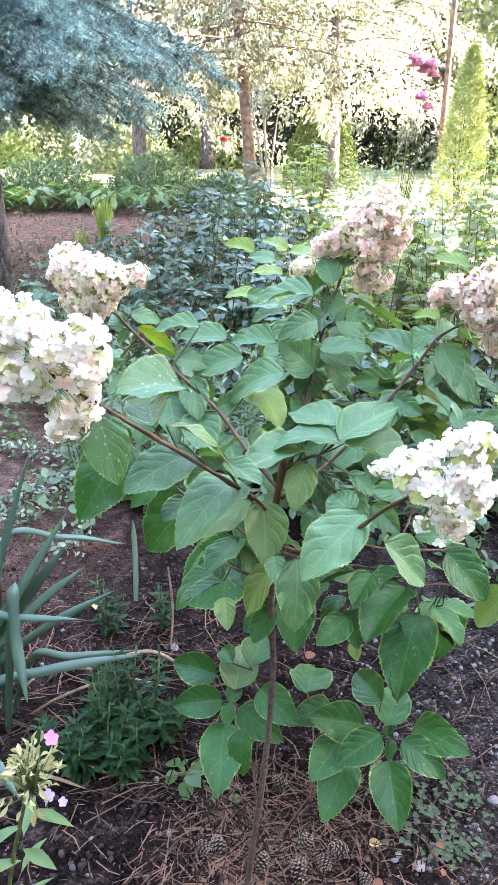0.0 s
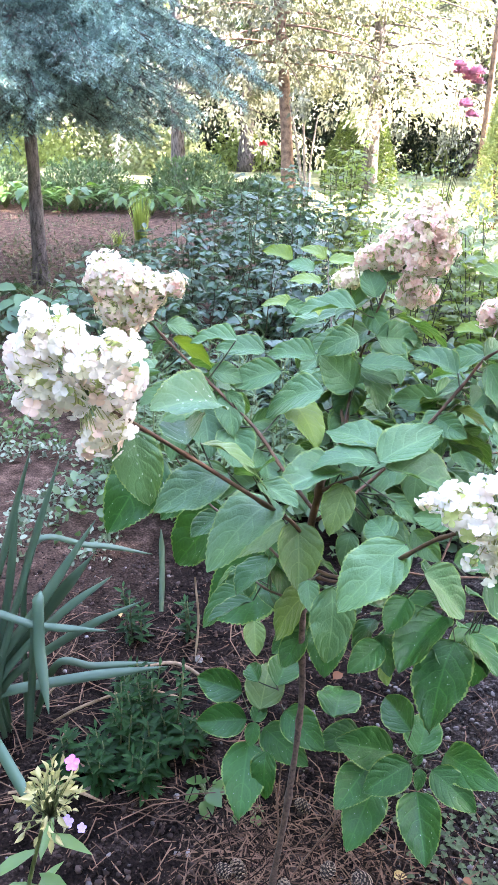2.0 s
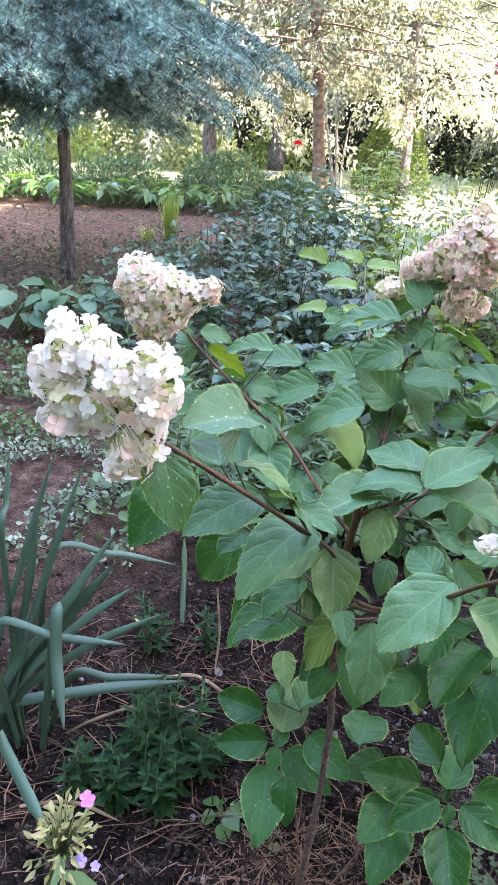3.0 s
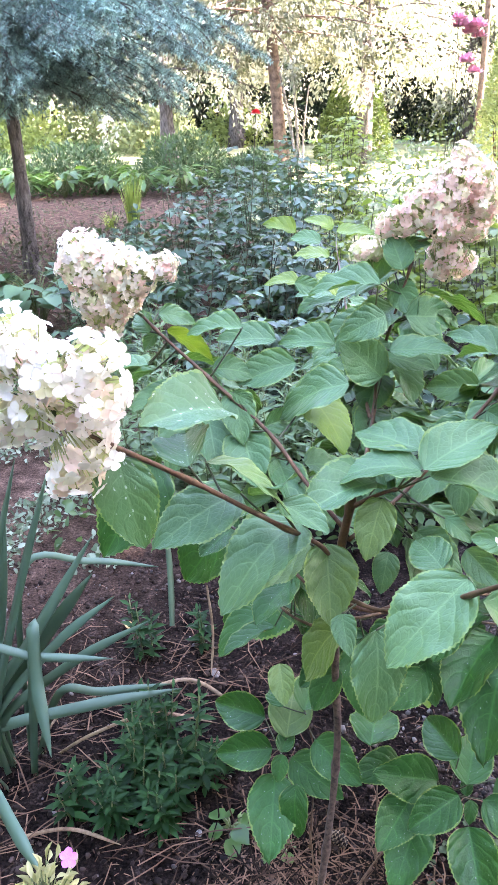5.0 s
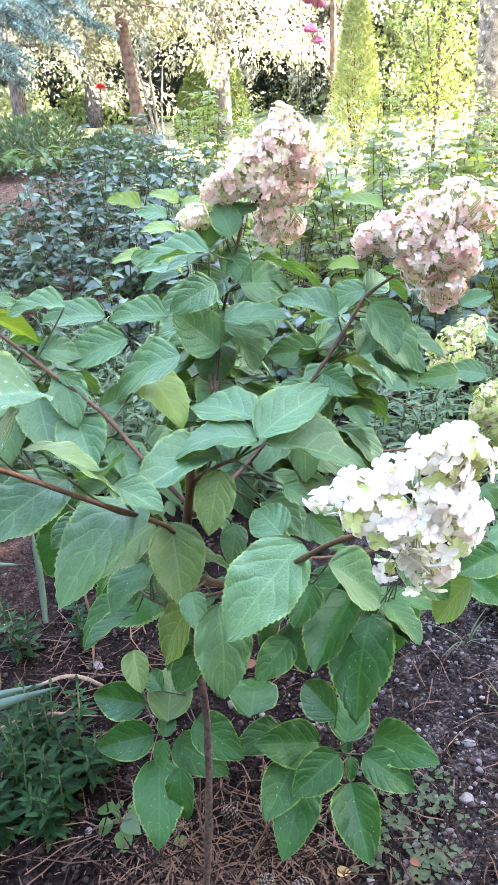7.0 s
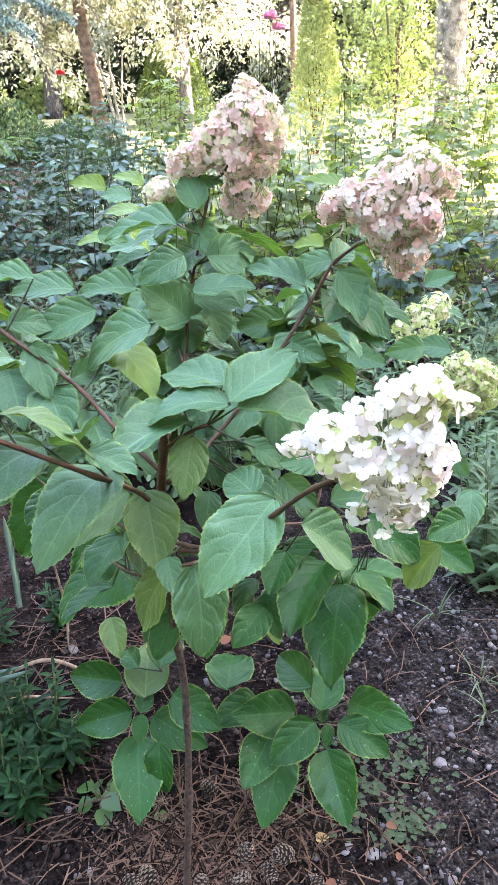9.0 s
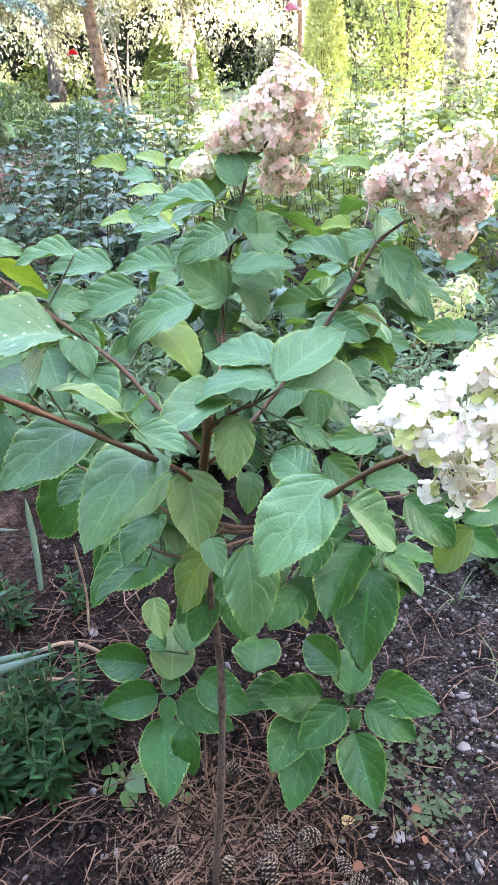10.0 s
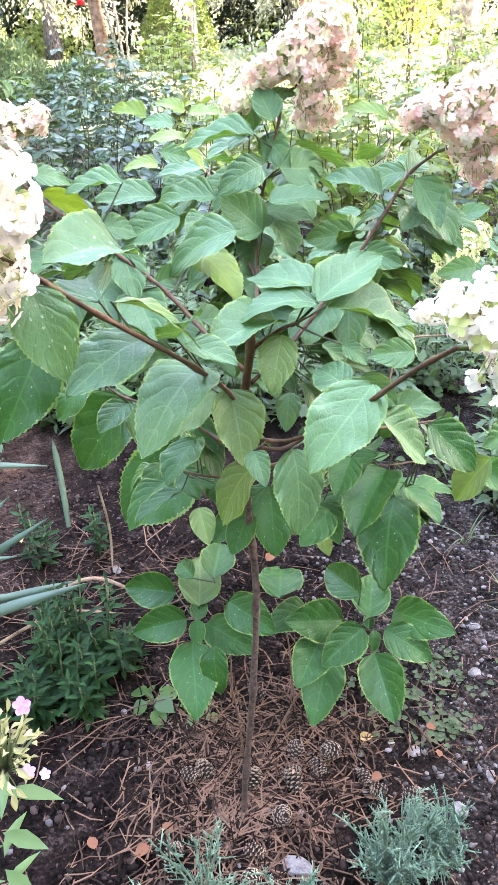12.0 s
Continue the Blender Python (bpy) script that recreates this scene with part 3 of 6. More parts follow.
leaf(hydrangea, (0.337, 1.345, 1.157), (0.266, 1.364, 1.142), -38, 0.049, "green")
leaf(hydrangea, (0.319, 1.286, 1.170), (0.363, 1.321, 1.193), 46, 0.040, "green")
leaf(hydrangea, (0.314, 1.244, 1.168), (0.368, 1.200, 1.090), 21, 0.069, "green")
leaf(hydrangea, (0.350, 1.301, 1.132), (0.297, 1.231, 1.104), -27, 0.061, "green")
leaf(hydrangea, (0.304, 1.560, 0.999), (0.357, 1.600, 1.024), 48, 0.047, "green")
leaf(hydrangea, (0.384, 1.778, 0.912), (0.435, 1.771, 0.939), 50, 0.039, "green")
leaf(hydrangea, (0.279, 1.335, 1.057), (0.358, 1.309, 1.059), -4, 0.053, "young")
leaf(hydrangea, (0.248, 1.240, 1.076), (0.284, 1.194, 1.064), 63, 0.039, "green")
leaf(hydrangea, (0.575, 2.099, 0.705), (0.678, 2.054, 0.685), 39, 0.075, "green")
leaf(hydrangea, (0.115, 1.396, 1.214), (0.008, 1.408, 1.212), -11, 0.071, "green")
leaf(hydrangea, (0.084, 2.338, 1.067), (-0.011, 2.346, 1.088), -19, 0.064, "young")
leaf(hydrangea, (0.002, 2.205, 1.028), (-0.082, 2.211, 1.048), -22, 0.057, "young")
leaf(hydrangea, (0.105, 1.969, 1.061), (-0.017, 1.977, 1.059), -12, 0.080, "green")
leaf(hydrangea, (0.113, 2.007, 1.034), (0.021, 2.012, 1.022), -14, 0.061, "green")
leaf(hydrangea, (-0.006, 2.497, 1.104), (-0.098, 2.502, 1.137), -32, 0.065, "young")
leaf(hydrangea, (0.063, 2.417, 1.092), (-0.019, 2.423, 1.115), -37, 0.057, "green")
leaf(hydrangea, (0.099, 2.489, 1.112), (0.031, 2.499, 1.159), -30, 0.055, "young")
leaf(hydrangea, (0.105, 2.429, 1.115), (0.207, 2.419, 1.120), 18, 0.067, "young")
leaf(hydrangea, (0.654, 2.384, 1.083), (0.547, 2.420, 1.109), -15, 0.077, "young")
leaf(hydrangea, (0.494, 2.006, 1.020), (0.424, 2.028, 1.027), -25, 0.049, "young")
leaf(hydrangea, (0.153, 1.467, 1.255), (0.191, 1.461, 1.266), 44, 0.027, "green")
leaf(hydrangea, (0.031, 1.809, 1.136), (0.092, 1.798, 1.104), 19, 0.046, "young")
leaf(hydrangea, (-0.012, 1.684, 1.149), (0.041, 1.678, 1.137), 53, 0.036, "green")
leaf(hydrangea, (0.232, 1.909, 0.892), (0.278, 1.891, 0.865), 37, 0.037, "green")
leaf(hydrangea, (-0.055, 1.256, 1.045), (-0.007, 1.286, 1.053), 63, 0.038, "green")
leaf(hydrangea, (-0.096, 1.226, 1.109), (-0.071, 1.213, 1.100), 63, 0.020, "green")
leaf(hydrangea, (0.587, 1.587, 0.911), (0.515, 1.568, 0.913), -67, 0.049, "green")
leaf(hydrangea, (0.787, 1.903, 0.767), (0.706, 1.943, 0.778), -44, 0.060, "green")
leaf(hydrangea, (0.547, 1.264, 0.726), (0.468, 1.230, 0.722), -43, 0.057, "low")
leaf(hydrangea, (0.617, 1.541, 0.470), (0.692, 1.476, 0.436), 35, 0.069, "low")
leaf(hydrangea, (0.579, 1.315, 0.748), (0.550, 1.253, 0.718), 3, 0.049, "green")
leaf(hydrangea, (0.578, 1.414, 0.766), (0.598, 1.374, 0.739), 45, 0.034, "green")
leaf(hydrangea, (0.879, 2.342, 0.740), (0.993, 2.285, 0.720), 2, 0.086, "green")
leaf(hydrangea, (0.959, 2.526, 0.744), (1.049, 2.498, 0.781), 39, 0.067, "green")
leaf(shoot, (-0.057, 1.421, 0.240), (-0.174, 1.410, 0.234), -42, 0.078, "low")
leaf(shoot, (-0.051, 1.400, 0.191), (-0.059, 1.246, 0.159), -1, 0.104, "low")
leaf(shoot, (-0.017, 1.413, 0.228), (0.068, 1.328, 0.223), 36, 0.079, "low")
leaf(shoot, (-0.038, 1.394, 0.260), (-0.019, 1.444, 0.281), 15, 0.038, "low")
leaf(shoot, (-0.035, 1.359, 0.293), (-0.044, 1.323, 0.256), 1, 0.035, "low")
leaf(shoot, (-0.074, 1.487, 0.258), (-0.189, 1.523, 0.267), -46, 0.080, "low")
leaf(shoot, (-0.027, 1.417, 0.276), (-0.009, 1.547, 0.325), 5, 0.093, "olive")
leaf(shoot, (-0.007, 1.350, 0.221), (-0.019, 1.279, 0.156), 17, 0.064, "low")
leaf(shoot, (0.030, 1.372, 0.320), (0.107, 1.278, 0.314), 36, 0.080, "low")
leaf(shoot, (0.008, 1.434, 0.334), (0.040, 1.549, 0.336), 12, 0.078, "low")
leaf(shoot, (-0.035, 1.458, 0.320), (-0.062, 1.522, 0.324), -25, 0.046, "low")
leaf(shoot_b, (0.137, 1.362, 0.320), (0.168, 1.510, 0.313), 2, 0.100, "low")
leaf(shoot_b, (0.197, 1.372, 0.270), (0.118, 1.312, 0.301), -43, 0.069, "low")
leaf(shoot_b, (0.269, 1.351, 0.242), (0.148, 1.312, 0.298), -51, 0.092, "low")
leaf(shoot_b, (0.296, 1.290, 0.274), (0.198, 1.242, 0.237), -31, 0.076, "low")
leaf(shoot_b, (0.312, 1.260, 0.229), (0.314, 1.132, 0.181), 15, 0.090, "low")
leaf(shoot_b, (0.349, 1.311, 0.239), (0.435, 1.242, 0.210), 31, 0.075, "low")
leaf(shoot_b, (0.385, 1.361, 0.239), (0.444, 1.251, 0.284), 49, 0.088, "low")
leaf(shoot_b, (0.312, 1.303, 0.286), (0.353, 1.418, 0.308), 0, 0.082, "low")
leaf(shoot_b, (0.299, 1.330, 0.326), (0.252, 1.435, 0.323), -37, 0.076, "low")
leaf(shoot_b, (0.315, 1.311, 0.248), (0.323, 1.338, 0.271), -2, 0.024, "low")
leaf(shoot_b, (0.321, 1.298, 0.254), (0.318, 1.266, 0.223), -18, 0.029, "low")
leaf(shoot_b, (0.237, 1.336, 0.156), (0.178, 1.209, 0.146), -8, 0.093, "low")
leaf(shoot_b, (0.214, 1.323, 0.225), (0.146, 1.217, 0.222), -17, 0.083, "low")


def fill_leaves(n, lines, seed, lowest, kind="green", back=0.035, drop=0.05):
    """Inner leaves of the crown, springing from the branches under the outer ones."""
    rng = np.random.default_rng(seed)
    for i in range(n):
        line = lines[i % len(lines)]
        o = line[int(rng.uniform(0.15, 0.95) * (len(line) - 1))]
        if o[2] < lowest or o[1] < 1.15:
            continue
        a = rng.uniform(0, 6.28)
        out = np.array([np.cos(a), np.sin(a), rng.uniform(-0.35, 0.05)])
        b = o + unit(out) * rng.uniform(0.02, 0.05) + (0, back, -drop * rng.uniform(0.6, 1.6))
        L = rng.uniform(0.07, 0.105)
        leaf(hydrangea, tuple(b), tuple(b + unit(out + np.array([0, 0, -0.2])) * L), rng.uniform(-25, 25), L * 0.70, kind)


fill_leaves(150, [BRANCH_LINES[k] for k in (3, 4, 4, 6, 12, 13)], 77, 0.90)
fill_leaves(50, [BRANCH_LINES[k] for k in (6, 12, 13)], 81, 0.90)
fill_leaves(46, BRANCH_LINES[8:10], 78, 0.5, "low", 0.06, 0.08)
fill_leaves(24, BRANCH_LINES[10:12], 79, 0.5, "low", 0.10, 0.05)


# ---- its flower heads ----
def floret_template(name, seed, size=1.0, petals=4):
    """Four rounded, slightly cupped petals round a small eye."""
    rng = np.random.default_rng(seed)
    verts, faces = [], []
    for p in range(petals):
        ang = 2 * np.pi * p / petals + rng.uniform(-0.15, 0.15)
        tilt = rng.uniform(-0.15, 0.40)
        w, l = rng.uniform(0.40, 0.47), rng.uniform(0.9, 1.1)
        k0 = len(verts)
        rowset = [(0.05, 0.12), (0.25, 0.60), (0.48, 0.94), (0.72, 1.0), (0.90, 0.74), (1.0, 0.30)]
        for v, wd in rowset:
            for u in (-1, -0.5, 0, 0.5, 1):
                x, y = u * w * wd, v * l * (1 - 0.06 * (u * u))
                z = tilt * y * (1 - 0.5 * y) + 0.12 * u * u * wd + rng.uniform(-0.018, 0.018)
                verts.append((x * np.cos(ang) - y * np.sin(ang), x * np.sin(ang) + y * np.cos(ang), z))
        for i in range(5):
            for j in range(4):
                a = k0 + i * 5 + j
                faces.append((a, a + 1, a + 6, a + 5))
    k0 = len(verts)
    for z, r in ((0.0, 0.09), (0.10, 0.09), (0.16, 0.03)):
        for j in range(6):
            verts.append((r * np.cos(j * 1.047), r * np.sin(j * 1.047), z))
    for i in range(2):
        for j in range(6):
            faces.append((k0 + i * 6 + j, k0 + i * 6 + (j + 1) % 6, k0 + i * 6 + 6 + (j + 1) % 6, k0 + i * 6 + 6 + j))
    return mesh_of(name, verts, faces, True)


FLORETS = {}
for key, material in (("white", WHITE_PETAL), ("pink", PINK_PETAL), ("blush", BLUSH_PETAL), ("cream", CREAM_PETAL), ("lime", LIME_BUD)):
    for k in range(4):
        me = floret_template("floret", 20 + k)
        me.materials.append(material)
        FLORETS[key, k] = me


def flower_head(name, foot, lobes, label, size=0.0125, mixing=("white",), gap=0.60, seed=5, full=0.94):
    """A panicle: clumps of (x, y, z, radius) covered with florets on a twig; the florets are parts."""
    rng = np.random.default_rng(seed)
    head = thing(name, foot, label, "flower head", "hydrangea flower heads")
    origin = np.array(foot)
    core = np.mean([c[:3] for c in lobes], axis=0)
    tube("rachis", smooth_line([origin, (origin + core) / 2 + (0, 0, -0.01), core], 8) - origin, np.linspace(0.003, 0.0015, 8), GREENSTEM, head, 6)
    lobes = [(np.array(c), np.full(3, r * full)) for *c, r in lobes]
    lobes += [(c + d * r * 0.95, np.full(3, rng.uniform(0.9, 1.4) * size)) for c, r in lobes if r[0] > 0.012 for d in random_ways(rng, 6)]
    spots, ways = np.zeros((0, 3)), np.zeros((0, 3))
    cores = [(c, r * 0.84) for c, r in lobes]
    for c, r in lobes:
        d = random_ways(rng, 200)
        p = c + d * r * rng.uniform(0.88, 1.15, (len(d), 1))
        free = np.ones(len(d), bool)
        for c2, r2 in cores:
            free &= np.sum(((p - c2) / r2) ** 2, axis=1) >= 1
        for q, w in zip(p[free], unit(d * 0.9 + unit(p - core) * 0.3)[free]):
            if len(spots) and np.min(np.sum((spots - q) ** 2, axis=1)) < (size * 1.75 * gap) ** 2:
                continue
            spots, ways = np.vstack([spots, q]), np.vstack([ways, w])
    placed = list(zip(spots, ways))
    inner = [(p - d * size * 1.1, unit(d + rng.standard_normal(3) * 0.3)) for p, d in placed[::2]]
    for i, (p, d) in enumerate(placed + inner):
        kind = mixing[int(rng.integers(len(mixing)))] if i < len(placed) else ("cream", "cream", "lime")[i % 3]
        ob = new("floret", FLORETS[kind, int(rng.integers(4))])
        ob.parent = head
        q = Vector(unit(d + rng.standard_normal(3) * 0.24)).to_track_quat("Z", "Y")
        s = size * rng.uniform(0.85, 1.15) * (1 if i < len(placed) else 0.8)
        ob.matrix_local = Matrix.LocRotScale(Vector(p - origin), q @ Euler((0, 0, rng.uniform(0, 6.28))).to_quaternion(), (s, s, s))
    pieces = []
    for p, d in placed:
        a, p = core + (p - core) * 0.55, p - d * 0.002
        pieces.append(tube_arrays(np.linspace(a, p, 4) - origin, 0.0007, 3))
    joined("flower_stalk", pieces, PALE_STALK, head)["kind"] = "stuff"
    return head


flower_head("flower_head", (-0.195, 0.86, 1.215), [(-0.276, 0.869, 1.318, 0.015), (-0.262, 0.861, 1.292, 0.0251), (-0.233, 0.859, 1.3, 0.0231), (-0.284, 0.862, 1.262, 0.0221), (-0.268, 0.859, 1.236, 0.0231), (-0.212, 0.854, 1.279, 0.0251), (-0.189, 0.86, 1.282, 0.021), (-0.173, 0.863, 1.25, 0.0211), (-0.205, 0.855, 1.244, 0.025), (-0.242, 0.855, 1.232, 0.0191), (-0.21, 0.866, 1.183, 0.0211), (-0.225, 0.87, 1.159, 0.012), (-0.187, 0.866, 1.202, 0.017), (-0.246, 0.866, 1.319, 0.011)],
            "large white flower head with papery petals", 0.0112, ("white",) * 6 + ("blush", "cream"), 0.62, seed=5, full=0.78)
flower_head("flower_head", (-0.23, 1.32, 1.19), [(-0.304, 1.292, 1.288, 0.027), (-0.302, 1.287, 1.267, 0.031), (-0.26, 1.28, 1.267, 0.0351), (-0.285, 1.287, 1.228, 0.0321), (-0.225, 1.289, 1.258, 0.0291), (-0.192, 1.298, 1.262, 0.018), (-0.273, 1.294, 1.194, 0.023), (-0.249, 1.289, 1.22, 0.024), (-0.285, 1.285, 1.275, 0.030)],
            "cream flower head flushed pink", 0.0076, ("blush", "pink", "blush", "white", "cream"), 0.60, seed=6)
flower_head("flower_head", (0.175, 1.47, 1.26), [(0.252, 1.476, 1.350, 0.036), (0.228, 1.472, 1.348, 0.034), (0.220, 1.467, 1.328, 0.038), (0.265, 1.471, 1.319, 0.0291), (0.185, 1.466, 1.308, 0.034), (0.152, 1.473, 1.292, 0.0251), (0.131, 1.478, 1.284, 0.014), (0.213, 1.46, 1.291, 0.029), (0.257, 1.468, 1.283, 0.024), (0.225, 1.47, 1.243, 0.023), (0.209, 1.475, 1.221, 0.016), (0.245, 1.475, 1.224, 0.018), (0.236, 1.48, 1.382, 0.013)],
            "tall pale pink flower head above the leaves", 0.0076, ("pink", "pink", "blush", "blush", "pink", "cream"), 0.60, seed=7)
flower_head("flower_head", (0.185, 0.775, 1.13), [(0.147, 0.77, 1.168, 0.0071), (0.162, 0.766, 1.17, 0.013), (0.182, 0.759, 1.17, 0.0151), (0.2, 0.754, 1.159, 0.0151), (0.203, 0.758, 1.193, 0.0132), (0.222, 0.761, 1.205, 0.014), (0.244, 0.762, 1.202, 0.0151), (0.268, 0.765, 1.193, 0.0141), (0.283, 0.768, 1.19, 0.0091), (0.237, 0.753, 1.167, 0.0151), (0.225, 0.753, 1.141, 0.0171), (0.251, 0.758, 1.135, 0.0182), (0.268, 0.761, 1.149, 0.011), (0.242, 0.76, 1.108, 0.0151), (0.218, 0.759, 1.115, 0.0092), (0.222, 0.765, 1.084, 0.0061), (0.201, 0.763, 1.101, 0.0082)],
            "large pure white flower head with some green buds", 0.0098, ("white",) * 14 + ("lime",), 0.60, seed=8, full=0.80)
flower_head("flower_head", (0.345, 1.25, 1.20), [(0.303, 1.24, 1.249, 0.015), (0.327, 1.234, 1.26, 0.021), (0.355, 1.226, 1.256, 0.0271), (0.383, 1.228, 1.278, 0.0291), (0.422, 1.235, 1.292, 0.0301), (0.45, 1.237, 1.276, 0.022), (0.41, 1.224, 1.242, 0.0311), (0.371, 1.225, 1.219, 0.0251), (0.429, 1.23, 1.218, 0.023), (0.413, 1.233, 1.185, 0.0221), (0.4, 1.236, 1.168, 0.013)],
            "pale pink flower head, bright where the sun reaches", 0.0074, ("pink", "blush", "pink", "pink", "white"), 0.60, seed=9)
flower_head("flower_head", (0.63, 1.62, 0.76), [(0.698, 1.658, 0.815, 0.0422), (0.743, 1.655, 0.792, 0.0433), (0.72, 1.656, 0.748, 0.0382), (0.676, 1.659, 0.784, 0.0272), (0.768, 1.66, 0.748, 0.0262)],
            "small lime-green flower head still in bud", 0.0075, ("lime", "lime", "cream"), 0.62, seed=10)
flower_head("flower_head", (0.71, 2.04, 0.64), [(0.752, 2.041, 0.79, 0.0522), (0.797, 2.05, 0.828, 0.0401), (0.732, 2.047, 0.728, 0.0401), (0.779, 2.044, 0.74, 0.0372), (0.716, 2.045, 0.776, 0.0281)],
            "loose yellow-green flower head", 0.009, ("lime", "cream", "lime"), 0.9, seed=11)
flower_head("flower_head", (0.118, 1.46, 1.20), [(0.095, 1.46, 1.252, 0.013), (0.112, 1.462, 1.246, 0.010)], "few cream florets on a side twig", 0.009, ("cream", "blush"), 0.6, seed=12)
branch(hydrangea, [(0.35, 1.36, 0.88), (0.48, 1.48, 0.82), (0.63, 1.62, 0.76)], 0.0028, 0.002, TWIG)
branch(hydrangea, [(0.12, 1.44, 1.06), (0.115, 1.455, 1.14), (0.118, 1.46, 1.20)], 0.0025, 0.0018, GREENSTEM)
branch(hydrangea, [(0.27, 1.20, 0.80), (0.31, 1.28, 0.84), (0.35, 1.36, 0.88)], 0.003, 0.0025, TWIG)
branch(hydrangea, [(0.58, 2.02, 0.68), (0.65, 2.03, 0.64), (0.71, 2.04, 0.64)], 0.0025, 0.002, TWIG)



# ---- trees and shrubs behind ----
SPRUCE_BARK = plain("spruce bark", (0.010, 0.008, 0.008), (0.19, 0.165, 0.155), 34, 0.9, 1.0, 0.03, stretch=4.0)
SPRUCE_TWIG = plain("spruce twig", (0.020, 0.016, 0.014), (0.075, 0.060, 0.050), 40, 0.9, 0.4, 0.003)
CANE = plain("rose cane", (0.022, 0.028, 0.012), (0.075, 0.075, 0.035), 40, 0.6, 0.2, 0.001)
PINE_BARK = plain("pine bark", (0.045, 0.028, 0.021), (0.19, 0.125, 0.092), 14, 0.9, 0.9, 0.02)
PALE_BARK = plain("pale birch-like bark", (0.022, 0.018, 0.015), (0.30, 0.26, 0.22), 12, 0.85, 0.8, 0.02)
BLUE_NEEDLE = needle_brush("blue spruce needles", (0.009, 0.026, 0.024), (0.32, 0.55, 0.47))
# Bleached tone: the glare of full sun is put into these needles.
SUNLIT_NEEDLE = foliage("spruce needles, sun in colour", (0.05, 0.065, 0.04), (0.52, 0.53, 0.40), (0.44, 0.46, 0.30), 0.6, 0.28)
DARK_LEAF = foliage("dark woodland leaves", (0.012, 0.028, 0.014), (0.055, 0.085, 0.030), (0.05, 0.10, 0.02), 0.6, 0.25)
# Lighter copy of the woodland leaf, brightened to stand for sunlight on it.
SUNNY_WOOD_LEAF = foliage("woodland leaves", (0.035, 0.058, 0.026), (0.19, 0.23, 0.11), (0.25, 0.31, 0.12), 0.6, 0.35)
SUN_LEAF = foliage("light shrub leaves", (0.05, 0.09, 0.025), (0.34, 0.42, 0.14), (0.40, 0.48, 0.12), 0.5, 0.4)
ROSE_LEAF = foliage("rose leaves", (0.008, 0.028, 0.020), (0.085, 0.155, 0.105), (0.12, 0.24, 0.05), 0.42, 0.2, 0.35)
# Lighter, yellower copy of the rose leaf: sunlight put into its colour.
ROSE_LEAF_SUNLIT = foliage("rose leaves, sunlight in colour", (0.014, 0.040, 0.014), (0.12, 0.19, 0.055), (0.36, 0.48, 0.06), 0.4, 0.35, 0.5)
HOSTA_LEAF = foliage("hosta leaves", (0.014, 0.052, 0.014), (0.065, 0.15, 0.033), (0.13, 0.28, 0.03), 0.4, 0.3, 0.5)
GRASS_BLADE = foliage("grass blades", (0.07, 0.12, 0.03), (0.22, 0.30, 0.07), (0.30, 0.40, 0.06), 0.5, 0.3)
THUJA_LEAF = foliage("thuja sprays", (0.14, 0.19, 0.05), (0.40, 0.43, 0.17), (0.42, 0.47, 0.14), 0.6, 0.3)
# Darker needles for the pine, with its shade put into the colour.
SHADE_NEEDLE = foliage("pine needles, shade in colour", (0.028, 0.034, 0.022), (0.17, 0.175, 0.11), (0.16, 0.18, 0.09), 0.6, 0.2)
BOX_LEAF = foliage("clipped box leaves", (0.025, 0.05, 0.012), (0.11, 0.165, 0.035), (0.14, 0.22, 0.03), 0.5, 0.25)
MOUND_LEAF = foliage("juniper mound sprays", (0.016, 0.042, 0.016), (0.07, 0.125, 0.045), (0.12, 0.22, 0.06), 0.55, 0.2)


def trunk(owner, h, r0, r1, material, lean=(0, 0), seed=1, name="trunk"):
    rng = np.random.default_rng(seed)
    n = 22
    z = np.linspace(-0.1, h, n)
    line = np.stack([lean[0] * z + 0.03 * np.sin(z * 0.8 + seed), lean[1] * z + 0.03 * np.cos(z * 0.7), z], 1)
    rad = np.linspace(r0, r1, n)
    rad[:2] *= 1.25
    return tube(name, line, rad, material, owner, 14, 0.07, seed=seed), line


def spray_bough(rng, origin, way, length, count, size, sag):
    """A drooping conifer bough: side sprays of flat leaf-like needles."""
    s = rng.uniform(0.08, 1.0, count) ** 0.7
    out = np.array(way)
    lateral = unit(np.cross(out, (0, 0, 1)))
    axis = origin + out * (s * length)[:, None] + np.array([0, 0, -1.0]) * (sag * length * s * s)[:, None]
    wide = (1.05 - s) * length * 0.34
    off = rng.uniform(-1, 1, count)
    p = axis + lateral * (off * wide)[:, None] + np.array([0, 0, -1.0]) * (np.abs(off) * wide * 0.35 + rng.uniform(0, 0.16, count) * length)[:, None]
    w = unit(out * 0.4 + lateral * np.sign(off)[:, None] * 0.4 + np.array([0, 0, -0.45]) + rng.standard_normal((count, 3)) * 0.55)
    nrm = unit(np.array([0, 0, 1.0]) + rng.standard_normal((count, 3)) * 0.7)
    return p, w, nrm, size * rng.uniform(0.6, 1.3, count)


